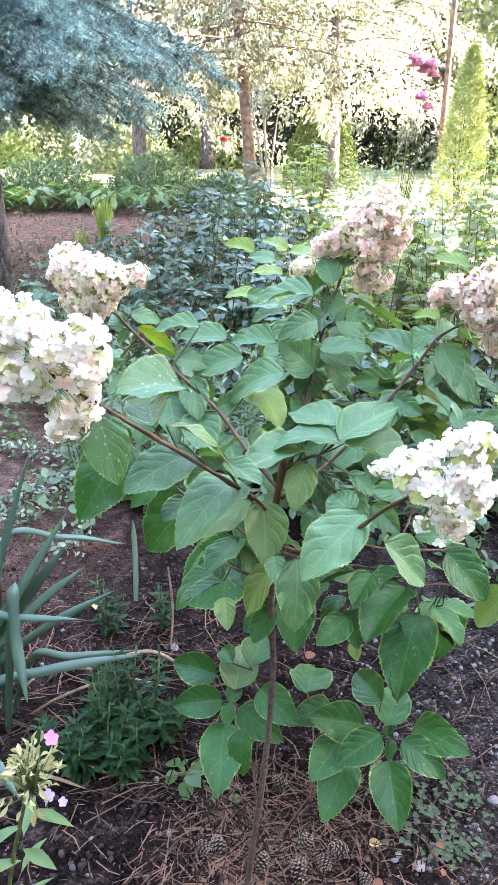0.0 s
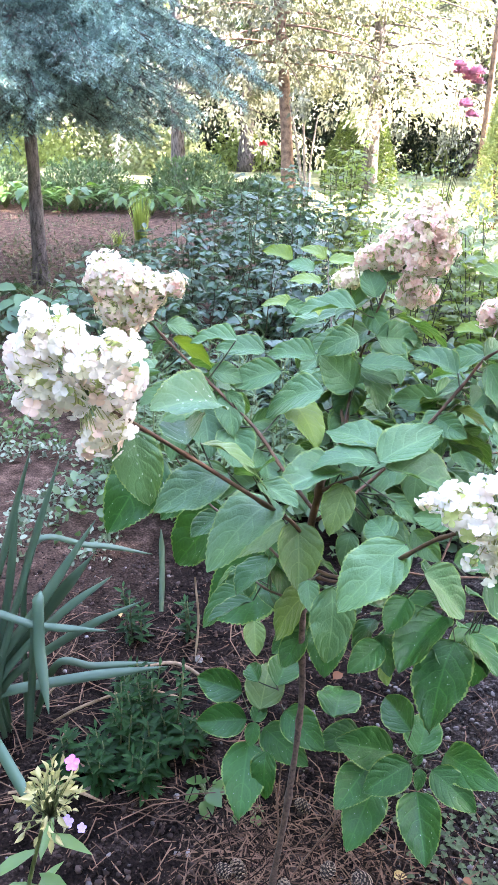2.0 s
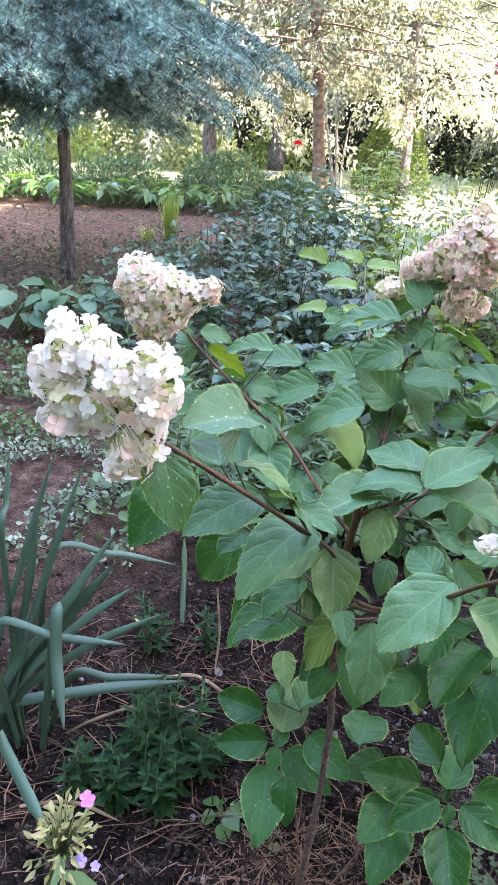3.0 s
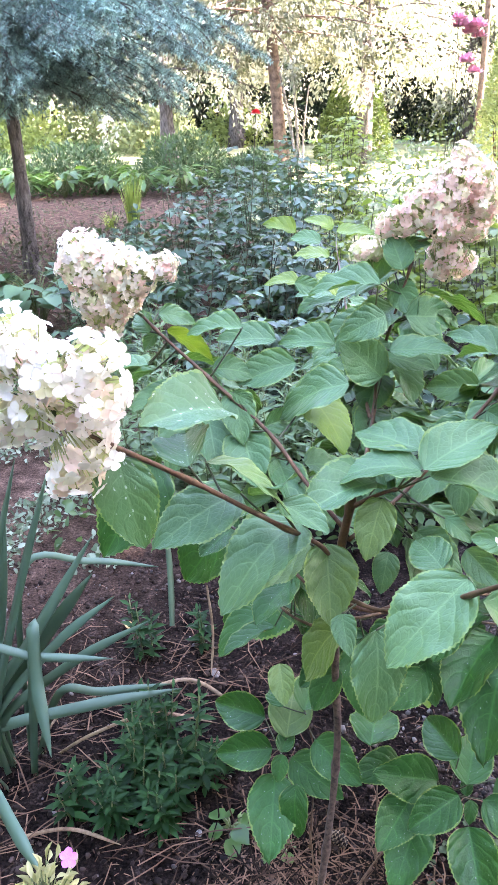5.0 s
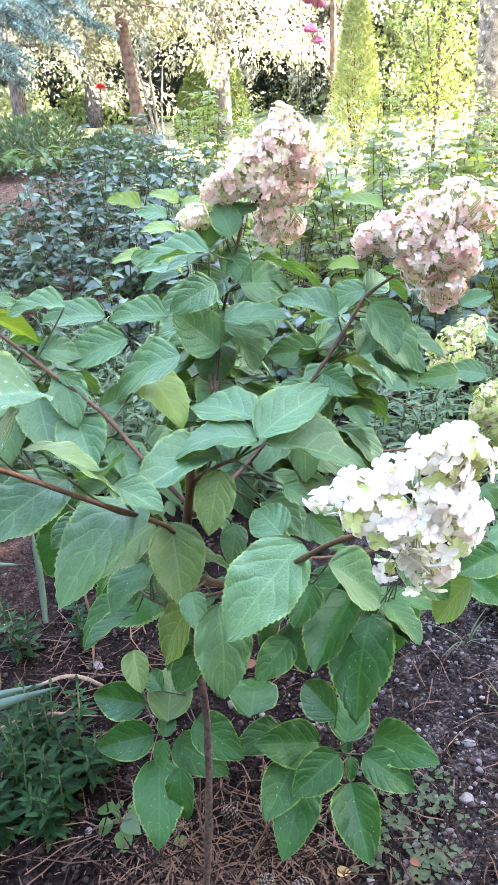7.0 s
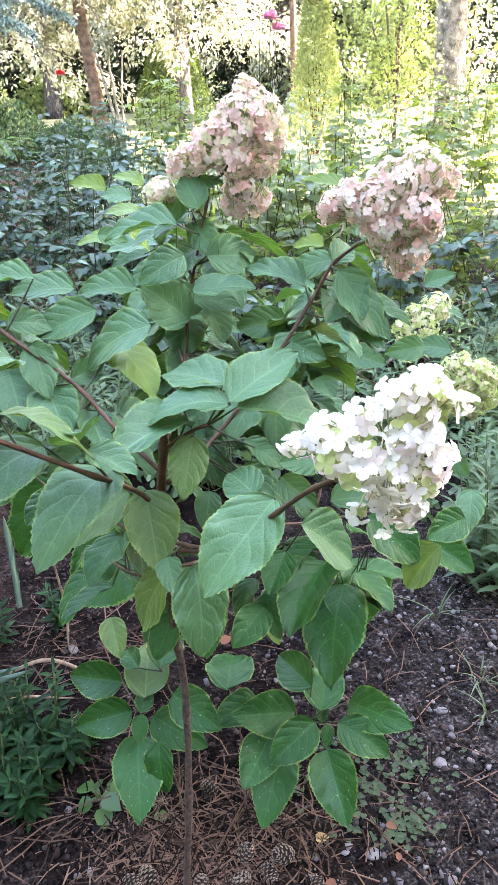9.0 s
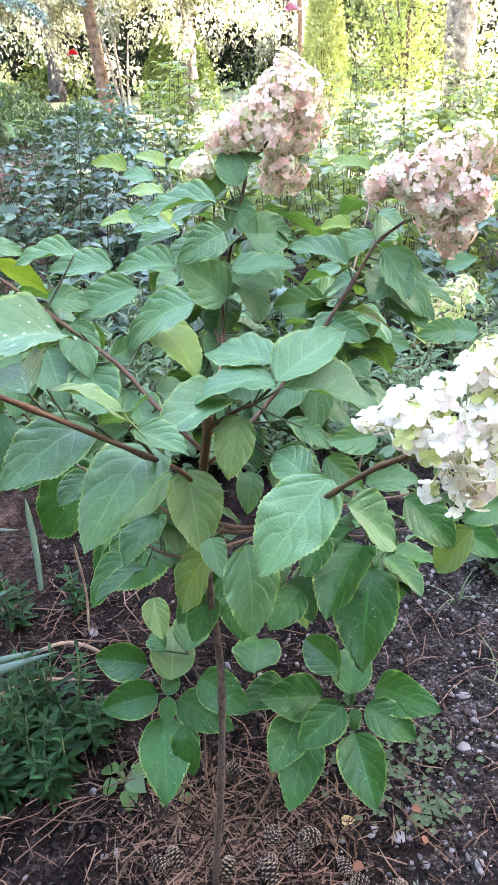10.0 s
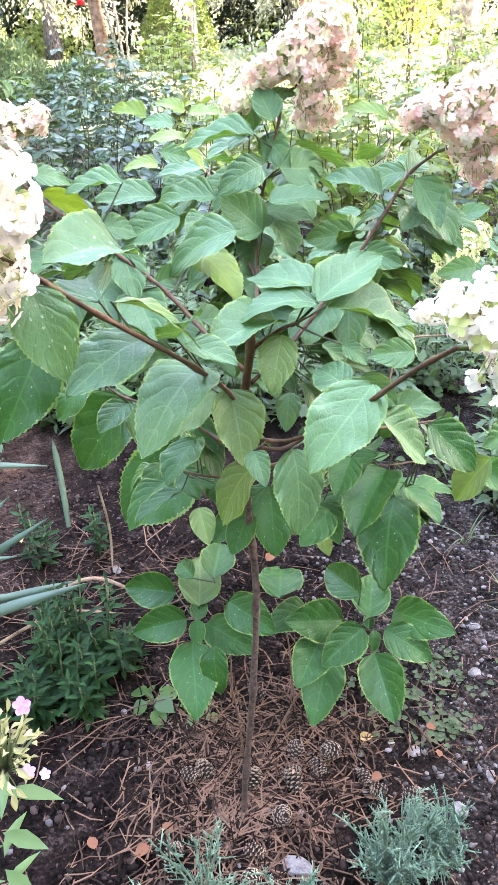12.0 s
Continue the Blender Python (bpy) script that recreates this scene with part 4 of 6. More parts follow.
def conifer(name, at, height, low, radius, label, bark, needles, boughs=70, per=170, size=0.16, r0=0.14, seed=3, sag=0.28, lean=(0, 0)):
    rng = np.random.default_rng(seed)
    tree = thing(name, at, label, "tree")
    trunk(tree, height, r0, 0.03, bark, lean, seed)
    P, W, N, S = [], [], [], []
    for i in range(boughs):
        z = low + (height - low) * (i / boughs) ** 1.25
        a = i * 2.4 + rng.uniform(-0.3, 0.3)
        L = radius * (1 - 0.92 * (z - low) / (height - low)) * rng.uniform(0.75, 1.15) + 0.15
        way = unit(np.array([np.cos(a), np.sin(a), rng.uniform(-0.15, 0.2)]))
        o = np.array([lean[0] * z, lean[1] * z, z])
        p, w, n, s = spray_bough(rng, o, way, L, per, size, sag)
        P.append(p), W.append(w), N.append(n), S.append(s)
        t = np.linspace(0, 0.9, 6)[:, None]
        tube("limb", o + way * L * t + np.array([0, 0, -1]) * sag * L * t * t, np.linspace(0.022, 0.006, 6), bark, tree, 4)
    P, W, N, S = np.vstack(P), np.vstack(W), np.vstack(N), np.concatenate(S)
    keep = np.array([noise.noise(Vector(p) * 1.5 + Vector((seed, 0, 0))) > -0.06 for p in P])
    P, W, N, S = P[keep], W[keep], N[keep], S[keep]
    joined("crown", [leaves(P, W, N, S * 0.72, S * 0.34, DIAMOND, 0.1, 0.25)], needles, tree, smooth=False)
    return tree


def crown_points(rng, n, centre, radii, clumps=26, tight=0.30):
    """Points gathered in clumps over an uneven crown."""
    c = random_ways(rng, clumps) * rng.uniform(0.35, 1.0, (clumps, 1)) * np.array(radii)
    k = rng.integers(clumps, size=n)
    p = c[k] + rng.standard_normal((n, 3)) * np.array(radii) * tight
    return p + np.array(centre)


def leafy_tree(name, at, height, radii, label, n, size, material, bark=None, seed=4, r0=0.15, clumps=30, stem_from=0.0, category="tree"):
    rng = np.random.default_rng(seed)
    tree = thing(name, at, label, category)
    top = height - radii[2] * 0.6
    trunk(tree, top, r0, r0 * 0.35, bark or SPRUCE_BARK, (0, 0), seed)
    centre = (0, 0, height - radii[2])
    for i in range(9):
        d = random_ways(rng, 1, 0.6)[0]
        a = np.array([0, 0, top * rng.uniform(0.45, 0.95)])
        b = np.array(centre) + d * np.array(radii) * 0.75
        tube("limb", smooth_line([a, (a + b) / 2 + (0, 0, -0.1), b], 6), np.linspace(r0 * 0.35, 0.012, 6), bark or SPRUCE_BARK, tree, 5)
    p = crown_points(rng, n, centre, radii, clumps)
    p = p[p[:, 2] > 0.15]
    w = random_ways(rng, len(p), -0.3)
    nr = random_ways(rng, len(p), 1.0)
    s = size * rng.uniform(0.6, 1.3, len(p))
    joined("crown", [leaves(p, w, nr, s, s * 0.62, DIAMOND, 0.15, 0.2)], material, tree, smooth=False)
    return tree


def bushy(name, at, radii, n, size, material, label, category="shrub", shape="round", seed=5, slim=0.6, kind="", shell=0.25, group=""):
    """A dense shrub: leaves over a rounded or conical body, on some stems."""
    rng = np.random.default_rng(seed)
    bush = thing(name, at, label, category, group, kind)
    d = random_ways(rng, n)
    d[:, 2] = np.abs(d[:, 2]) if shape == "round" else d[:, 2]
    r = 1 - np.abs(rng.standard_normal((n, 1))) * shell
    r *= 1 + 0.10 * np.sin(d[:, :1] * 7 + seed) * np.cos(d[:, 1:2] * 6)
    p = d * r * np.array(radii)
    if shape == "cone":
        u = rng.uniform(0.02, 1, n) ** 0.8
        a = rng.uniform(0, 6.28, n)
        rr = (1 - u) ** 0.62 * radii[0] * r[:, 0]
        p = np.stack([rr * np.cos(a), rr * np.sin(a), u * radii[2]], 1)
        d = np.stack([np.cos(a), np.sin(a), np.full(n, 0.5)], 1)
    w = unit(d * 0.6 + rng.standard_normal((n, 3)) * 0.6 + (0, 0, 0.3))
    nr = unit(d + rng.standard_normal((n, 3)) * 0.4)
    s = size * rng.uniform(0.6, 1.3, n)
    stems = [tube_arrays(np.linspace((0, 0, -0.03), q * 0.85, 5), np.linspace(0.014, 0.004, 5), 5) for q in p[:14]]
    joined("stem", stems, TWIG, bush)["kind"] = "stuff"
    joined("foliage", [leaves(p, w, nr, s, s * slim, DIAMOND, 0.15, 0.15)], material, bush, smooth=False)
    return bush


def rose_bush(at, height, spread, canes, label, material=None, seed=6, dense=1.0, category="rose bush"):
    """Upright canes with leaves of five leaflets."""
    rng = np.random.default_rng(seed)
    bush = thing("rose_bush", at, label, category, "rose bushes")
    B, W, N, S, stalks = [], [], [], [], []
    for c in range(canes):
        a = rng.uniform(0, 6.28)
        h = height * rng.uniform(0.6, 1.0)
        foot = np.array([np.cos(a), np.sin(a), 0]) * spread * 0.15
        top = np.array([np.cos(a), np.sin(a), 0]) * spread * rng.uniform(0.2, 1.0) + (0, 0, h)
        line = smooth_line([foot, foot * 0.5 + top * 0.5 + rng.standard_normal(3) * 0.03, top], 14)
        tube("cane", line, np.linspace(0.004, 0.002, 14), CANE, bush, 5)
        for k in range(int(h * 17 * dense)):
            s = rng.uniform(0.15, 1.0)
            o = line[int(s * 13)]
            out = unit(np.array([*rng.standard_normal(2), rng.uniform(-0.2, 0.5)]))
            L = rng.uniform(0.07, 0.12)
            stalks.append(tube_arrays(np.linspace(o, o + out * L, 3), 0.0012, 3))
            sd = unit(np.cross(out, (0, 0, 1)))
            for q, dirn in ((1.0, out), (0.72, out * 0.5 + sd), (0.72, out * 0.5 - sd), (0.42, out * 0.4 + sd), (0.42, out * 0.4 - sd)):
                B.append(o + out * L * q), W.append(dirn + rng.standard_normal(3) * 0.15 + (0, 0, -0.15))
                N.append(np.array([0, 0, 1]) + rng.standard_normal(3) * 0.35), S.append(rng.uniform(0.045, 0.072))
    joined("leaf_stalk", stalks, GREENSTEM, bush)["kind"] = "stuff"
    S = np.array(S)
    joined("foliage", [leaves(np.array(B), np.array(W), np.array(N), S, S * 0.68, OVAL, 0.15, 0.2)], material or ROSE_LEAF, bush)
    return bush


def rose_bloom(at, r, material, label, seed=1, foot=None):
    """A full bloom of many cupped petals, on its cane."""
    rng = np.random.default_rng(seed)
    bloom = thing("rose_bloom", at, label, "rose", "roses")
    B, W, N, S = [], [], [], []
    for ring, (n, tilt, rad) in enumerate(((5, 1.6, 0.10), (7, 0.9, 0.25), (9, 0.4, 0.4), (10, 0.0, 0.5))):
        for i in range(n):
            a = 6.28 * i / n + ring
            out = np.array([np.cos(a), np.sin(a), 0])
            B.append(out * rad * r * 0.5), W.append(out + np.array([0, 0, tilt]) + rng.standard_normal(3) * 0.15)
            N.append(-out * tilt + np.array([0, 0, 1.0])), S.append(r * rng.uniform(0.7, 0.95))
    S = np.array(S)
    joined("petals", [leaves(np.array(B), np.array(W), np.array(N), S, S * 0.95, OVAL, -0.12, -0.15)], material, bloom)
    if foot is not None:
        tube("cane", smooth_line([np.array(foot) - np.array(at), (np.array(foot) - np.array(at)) * 0.5 + (0.02, 0, 0), (0, 0, 0)], 12), np.linspace(0.003, 0.0018, 12), CANE, bloom, 5)
    return bloom


def hosta(at, r, n, label, seed=2, length=0.26, material=None, slim=0.55, name="hosta", rise=0.9):
    rng = np.random.default_rng(seed)
    plant = thing(name, at, label, "plant", "broad-leaved plants")
    stalks = []
    for i in range(n):
        a = i * 2.4 + rng.uniform(-0.3, 0.3)
        out = np.array([np.cos(a), np.sin(a), 0])
        reach = r * rng.uniform(0.25, 0.7)
        b = out * reach + (0, 0, rise * r * rng.uniform(0.5, 1.0))
        stalks.append(tube_arrays(smooth_line([(0, 0, -0.02), b * (0.5, 0.5, 0.8), b], 6), 0.004, 4))
        w = out + np.array([0, 0, rng.uniform(-0.5, 0.3)])
        v, f = leaves([b], [w], [np.array([0, 0, 1.0]) + out * 0.3 + rng.standard_normal(3) * 0.2], [length * rng.uniform(0.7, 1.15)], [length * slim], OVAL, 0.12, 0.3)
        part("leaf", tri_mesh("leaf", v, f, True), material or HOSTA_LEAF, plant)
    joined("leaf_stalk", stalks, GREENSTEM, plant)["kind"] = "stuff"
    return plant


def blades(name, at, n, length, width, lean, material, label, seed=3, category="grass", group="", spread=0.08):
    """A tuft of arching blades joined into one."""
    rng = np.random.default_rng(seed)
    tuft = thing(name, at, label, category, group)
    vs, fs, k = [], [], 0
    for i in range(n):
        a = rng.uniform(0, 6.28)
        out = np.array([np.cos(a), np.sin(a), 0])
        L = length * rng.uniform(0.6, 1.1)
        t = np.linspace(0, 1, 7)[:, None]
        line = out * spread * rng.uniform(0, 1) + out * (lean * L * t * t * rng.uniform(0.3, 1.2)) + np.array([0, 0, 1.0]) * L * (t - 0.25 * lean * t * t)
        s = np.cross(out, (0, 0, 1)) * width
        w = np.array([0.7, 1, 1, 0.9, 0.7, 0.4, 0.05])[:, None]
        v = np.vstack([line - s * w, line + s * w])
        f = [(j, j + 7, j + 8) for j in range(6)] + [(j, j + 8, j + 1) for j in range(6)]
        vs.append(v), fs.append(np.array(f) + k)
        k += 14
    part("blade", tri_mesh("blade", np.vstack(vs), np.vstack(fs), True), material, tuft)["kind"] = "stuff"
    return tuft


# trees added out of the camera's sight to cast shade over the bed
leafy_tree("shade_tree", (6.6, 2.9, 0), 9.0, (2.6, 2.6, 2.3), "unseen broad tree added to shade the bed and path", 9000, 0.32, DARK_LEAF, seed=11, r0=0.22, clumps=40)
leafy_tree("shade_tree", (6.9, 7.2, 0), 10.0, (2.7, 2.6, 2.5), "unseen broad tree added to shade the bed and path", 9000, 0.34, DARK_LEAF, seed=12, r0=0.22, clumps=40)

leafy_tree("shade_tree", (7.4, 11.6, 0), 10.5, (2.6, 2.6, 2.4), "unseen broad tree added to shade the bed and path", 7000, 0.34, DARK_LEAF, seed=13, r0=0.22, clumps=40)

# unseen trees added behind and beside the path of the camera to block low skylight
for i, (x, y) in enumerate([(-8.5, 1.0), (-8.0, -4.0), (-4.0, -7.0), (0.5, -7.5), (5.0, -6.5), (8.5, -2.5), (-9.0, 6.0)]):
    leafy_tree("skylight_block_tree", (x, y, 0), 8.5 + math.sin(i * 2.0), (3.0, 3.0, 4.0), "unseen leafy tree added to block low skylight", 4200, 0.42, DARK_LEAF, seed=20 + i, r0=0.2, clumps=36)

# tall shrubs added unseen behind the camera and at its sides to darken the ground
for i, (x, y) in enumerate([(-6.2, 3.2), (-6.4, 0.6), (-6.0, -2.2), (-4.0, -4.4), (-1.4, -5.2), (1.4, -5.2), (4.0, -4.2), (6.0, -2.0), (6.4, 0.6)]):
    bushy("skylight_cut_shrub", (x, y, 0), (1.7, 1.5, 3.0), 3000, 0.20, DARK_LEAF, "unseen tall dense shrub added to cut low skylight", seed=500 + i, shell=0.22, group="hedge shrubs")

# blue spruce
def blue_spruce():
    """Tiers of drooping limbs; every twig is a brush of stiff needles set round it."""
    rng = np.random.default_rng(21)
    tree = thing("blue_spruce", (-2.35, 7.02, 0), "blue spruce with silvery drooping boughs", "tree")
    trunk(tree, 3.9, 0.070, 0.02, SPRUCE_BARK, (0.0, 0.0), 5)
    P, W, S, twigs = [], [], [], []
    down = np.array([0, 0, -1.0])

    def brush(o, d, tl, per, length):
        sag = 0.20 * tl
        tq = np.linspace(0, 1, 4)[:, None]
        twigs.append(tube_arrays(o + d * tl * tq + down * sag * tq ** 2, np.linspace(0.005, 0.0025, 4), 3))
        m = int(tl * per) + 6
        u = (np.arange(m) + rng.uniform(0, 1, m)) / m * 1.04
        c = o + d * tl * u[:, None] + down * sag * (u ** 2)[:, None]
        e1 = unit(np.cross(d, (0.13, 0.21, 1.0)))
        e2 = np.cross(e1, d)
        a = np.arange(m) * 2.39996 + rng.uniform(-0.3, 0.3, m)
        spin = e1 * np.cos(a)[:, None] + e2 * np.sin(a)[:, None]
        spin[:, 2] += 0.25
        P.append(c), W.append(unit(unit(spin) + d * 0.60)), S.append(length * rng.uniform(0.85, 1.1, m) * np.minimum(1, (1.12 - u) * 3 + 0.4))

    for i in range(150):
        tip_z = 1.38 + 2.1 * (i / 150) ** 1.25
        a = i * 2.4 + rng.uniform(-0.25, 0.25)
        reach = min(0.9 + 3.2 * (tip_z - 1.38), 2.1 - 1.15 * (tip_z - 1.70)) * rng.uniform(0.78, 1.05)
        way = np.array([np.cos(a), np.sin(a), 0])
        lat = np.array([-way[1], way[0], 0])
        near = tip_z < 2.9 and way[1] < 0.45
        t = np.linspace(0, 1, 14)[:, None]
        limb = np.array([0, 0, tip_z + 0.36 * reach]) + way * reach * t + down * 0.36 * reach * t ** 1.25 + lat * 0.06 * reach * np.sin(3.3 * t + i) * t
        tube("limb", limb, np.linspace(0.012, 0.003, 14), SPRUCE_TWIG, tree, 5)
        step = 0.10 if near else 0.16
        for s in np.append(np.arange(0.12, 1.0, step / reach), 1.0):
            o = limb[int(s * 13)]
            for sg in ((-1, 1) if s < 0.99 else (-0.5, 0, 0.5)):
                tl = (0.26 + 0.34 * (1 - s) * reach / 2) * rng.uniform(0.7, 1.1) * (0.7 if sg == 0 else 1.0)
                d = unit(way + lat * sg * 0.8 + down * (0.40 if sg else 0.75) + rng.standard_normal(3) * 0.14)
                brush(o, d, tl, 260 if near else 80, 0.046 if near else 0.065)
                if near and sg and tl > 0.24:
                    for e in (-1, 1):
                        brush(o + d * tl * 0.5 + down * 0.05 * tl, unit(d + lat * 0.7 * e + down * 0.2 + rng.standard_normal(3) * 0.1), tl * 0.6, 260, 0.044)
    joined("twig", twigs, SPRUCE_TWIG, tree)["kind"] = "stuff"
    P, W, S = np.vstack(P), np.vstack(W), np.concatenate(S)
    side = unit(np.cross(W, rng.standard_normal(W.shape)))
    wide = 0.075 * S[:, None]
    v = np.stack([P - side * wide, P + side * wide, P + W * S[:, None]], 1).reshape(-1, 3)
    part("needles", tri_mesh("needles", v, np.arange(len(v)).reshape(-1, 3)), BLUE_NEEDLE, tree)["kind"] = "stuff"
    return tree

blue_spruce()
conifer("pine_tree", (-0.16, 14.6, 0), 9, 2.3, 2.3, "pine with a reddish trunk, shade put into its needle colour", PINE_BARK, SHADE_NEEDLE, 90, 520, 0.13, 0.12, 31, 0.22, (-0.11, 0))
conifer("spruce_tree", (1.42, 17.0, 0), 11, 2.15, 3.6, "spruce with drooping boughs, sun put into their colour", SPRUCE_BARK, SUNLIT_NEEDLE, 100, 620, 0.15, 0.15, 32, 0.20)
conifer("spruce_tree", (4.8, 23.0, 0), 12, 1.3, 3.0, "spruce with long hanging boughs", SPRUCE_BARK, SUNLIT_NEEDLE, 80, 520, 0.16, 0.15, 33, 0.45)
conifer("spruce_tree", (-2.6, 17.0, 0), 10, 1.9, 2.8, "dark spruce behind the garden", SPRUCE_BARK, SUNLIT_NEEDLE, 60, 380, 0.15, 0.15, 34, 0.25)
bushy("thuja", (2.95, 12.0, 0), (0.44, 0.44, 2.36), 9000, 0.07, THUJA_LEAF, "narrow sunlit thuja, yellow-green", "shrub", "cone", 41, 0.35, shell=0.10)
bushy("clipped_bush", (1.32, 18.3, 0), (0.86, 0.86, 1.55), 9000, 0.06, BOX_LEAF, "round clipped box bush", "shrub", "round", 42, 0.6, shell=0.06)
tree = thing("pale_trunk_tree", (4.50, 10.8, 0), "tree with a rough pale trunk lit by the sun", "tree")
trunk(tree, 7.5, 0.20, 0.16, PALE_BARK, (-0.055, 0.0), 7)
tree = thing("slim_pine", (3.25, 15.0, 0), "slim pine with a bare dark trunk", "tree")
trunk(tree, 7, 0.055, 0.045, PINE_BARK, (0.01, 0.0), 8)

shrub = thing("pale_stemmed_shrub", (0.10, 14.4, 0), "shrub with bare pale stems in full sun", "shrub")
for i, (x, z, r) in enumerate([(-0.34, 1.75, 0.035), (-0.12, 1.9, 0.028), (0.16, 1.5, 0.022)]):
    tube("stem", smooth_line([(0.03 * i, 0, -0.05), (x * 0.45, 0.02, z * 0.5), (x, 0, z)], 10), np.linspace(r, r * 0.5, 10), PALE_BARK, shrub, 8, 0.05, seed=i)
leafy_tree("light_shrub", (3.3, 9.6, 0), 2.3, (0.55, 0.5, 0.95), "airy shrub with brown stems and yellow-green leaves", 2600, 0.055, SUN_LEAF, PINE_BARK, 51, 0.03, 26, category="shrub")
PALE_PINK = plain("pale pink rose petal", (0.80, 0.42, 0.48), (0.90, 0.66, 0.66), 30, 0.5, 0.1)
rose_bush((4.05, 9.3, 0), 1.15, 0.4, 9, "rose bush with pale pink blooms by the pale trunk", DARK_LEAF, 52)
for i, (x, z) in enumerate([(3.85, 1.22), (3.98, 1.26), (4.1, 1.2), (4.22, 1.27)]):
    rose_bloom((x, 9.1, z), 0.05, PALE_PINK, "pale pink rose bloom", 53 + i, (x, 9.3, 0.4))

# added shrubs: the wood's deep shade, put into near-black leaves
SHADE_FILL_LEAF = foliage("leaves painted as deep shade", (0.004, 0.010, 0.006), (0.020, 0.036, 0.016), (0.02, 0.04, 0.01), 0.6, 0.05, 0.2)
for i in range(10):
    bushy("shade_fill_shrub", (-3.4 + 1.55 * i, 24.0 + 0.5 * math.sin(i * 2.0), 0), (1.4, 1.0, 2.9 + 0.4 * math.sin(i * 1.7)), 4200, 0.13, SHADE_FILL_LEAF, "added shrub painting the dark gaps under the wood", seed=520 + i, shell=0.16, group="dark hedge")

# woods behind
for i in range(18):
    a = -1.15 + i * 2.3 / 17
    rr = 27 + 5 * math.sin(i * 2.1)
    # Dark and lighter leaves alternate: shaded and sunlit trees by colour.
    leafy_tree("woodland_tree", (rr * math.sin(a), rr * math.cos(a), 0), 10 + 2 * math.sin(i * 1.7), (3.2, 3.2, 4.8), "leafy tree at the edge of the wood, light put into its leaf colour", 9000, 0.24, DARK_LEAF if i % 2 == 0 else SUNNY_WOOD_LEAF, seed=60 + i, r0=0.2, clumps=34)
for i in range(9):
    x = -7.5 + i * 2.0
    if -0.6 < x < 4.0:
        continue
    # Every third shrub is lighter still: a sun patch put into leaf colour.
    bushy("sunlit_shrub", (x, 22.5 + 1.5 * math.sin(i * 2.3), 0), (1.3, 1.1, 1.5 + 0.6 * math.sin(i * 1.9)), 3400, 0.12, SUN_LEAF if i % 3 == 0 else SUNNY_WOOD_LEAF, "yellow-green garden shrub, sunlight put into its leaf colour", seed=90 + i, shell=0.3)

# hosta row, mounds and grass beyond the path
for i in range(7):
    hosta((-5.4 + i * 0.62, 12.4 + 0.25 * math.sin(i * 2.0), 0), 0.50, 46, "clump of broad green hosta leaves edging the path", seed=120 + i, length=0.24, slim=0.42, rise=0.85)
for i, (x, y, r, h) in enumerate([(-3.6, 13.2, 1.0, 0.75), (-1.8, 13.4, 0.9, 0.85), (-5.4, 13.6, 1.0, 0.7), (-0.6, 12.4, 0.6, 0.6)]):
    bushy("juniper_mound", (x, y, 0), (r, r * 0.8, h), 4200, 0.10, MOUND_LEAF, "low spreading evergreen mound", seed=130 + i, slim=0.3, shell=0.22)
blades("grass_tuft", (-1.86, 9.2, 0), 130, 0.66, 0.006, 0.22, GRASS_BLADE, "upright light green grass tuft", 140)
blades("grass_tuft", (-2.15, 9.3, 0), 60, 0.25, 0.005, 0.8, GRASS_BLADE, "small grass tuft beside the path", 141)

# thin weeds and a few pale blades on the stony soil beside the hydrangea
WEED_BLADE = foliage("weed grass blades", (0.05, 0.08, 0.035), (0.16, 0.21, 0.10), (0.15, 0.22, 0.06), 0.6, 0.25)
for i, (x, y, n, h) in enumerate([(0.79, 1.57, 10, 0.10), (0.76, 1.47, 8, 0.09), (0.77, 1.82, 7, 0.13)]):
    blades("weed_tuft", (x, y, 0), n, h, 0.0022, 1.3, WEED_BLADE, "thin grass weed on the stony soil", 144 + i, "weed", "weed tufts", 0.03)

# rose bed
rng = np.random.default_rng(200)
rose_spots = []
for row, (y, x0, x1, step, h) in enumerate([(3.5, -0.35, 2.0, 0.45, 0.75), (4.2, -1.0, 2.6, 0.42, 0.95), (4.9, -1.05, 3.0, 0.45, 1.05), (5.7, -1.0, 3.4, 0.50, 1.15), (6.6, -0.9, 3.8, 0.55, 1.2), (7.6, -0.8, 4.2, 0.6, 1.25), (9.0, -0.6, 5.0, 0.7, 1.25)]):
    for x in np.arange(x0, x1, step):
        rose_spots.append((x + rng.uniform(-0.12, 0.12), y + rng.uniform(-0.2, 0.2), (h if x > -0.4 else min(h, 0.92)) * rng.uniform(0.82, 1.12)))
for i, (x, y, h) in enumerate(rose_spots):
    if x > 0.5 and y > 5.2 and i % 5 < 3:
        continue
    # Bushes on the sunny side take the copy with sunlight in its colour.
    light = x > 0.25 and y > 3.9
    rose_bush((x, y, 0), h, 0.36, 9, "rose bush with glossy leaves tinted as if" + (" in sun" if light else " in shade"), ROSE_LEAF_SUNLIT if light else ROSE_LEAF, 150 + i, 0.9)
PINK_ROSE = plain("pink rose petal", (0.85, 0.30, 0.42), (0.92, 0.60, 0.66), 30, 0.5, 0.1)
RED_ROSE = plain("red rose petal", (0.55, 0.01, 0.02), (0.75, 0.04, 0.05), 30, 0.5, 0.1)
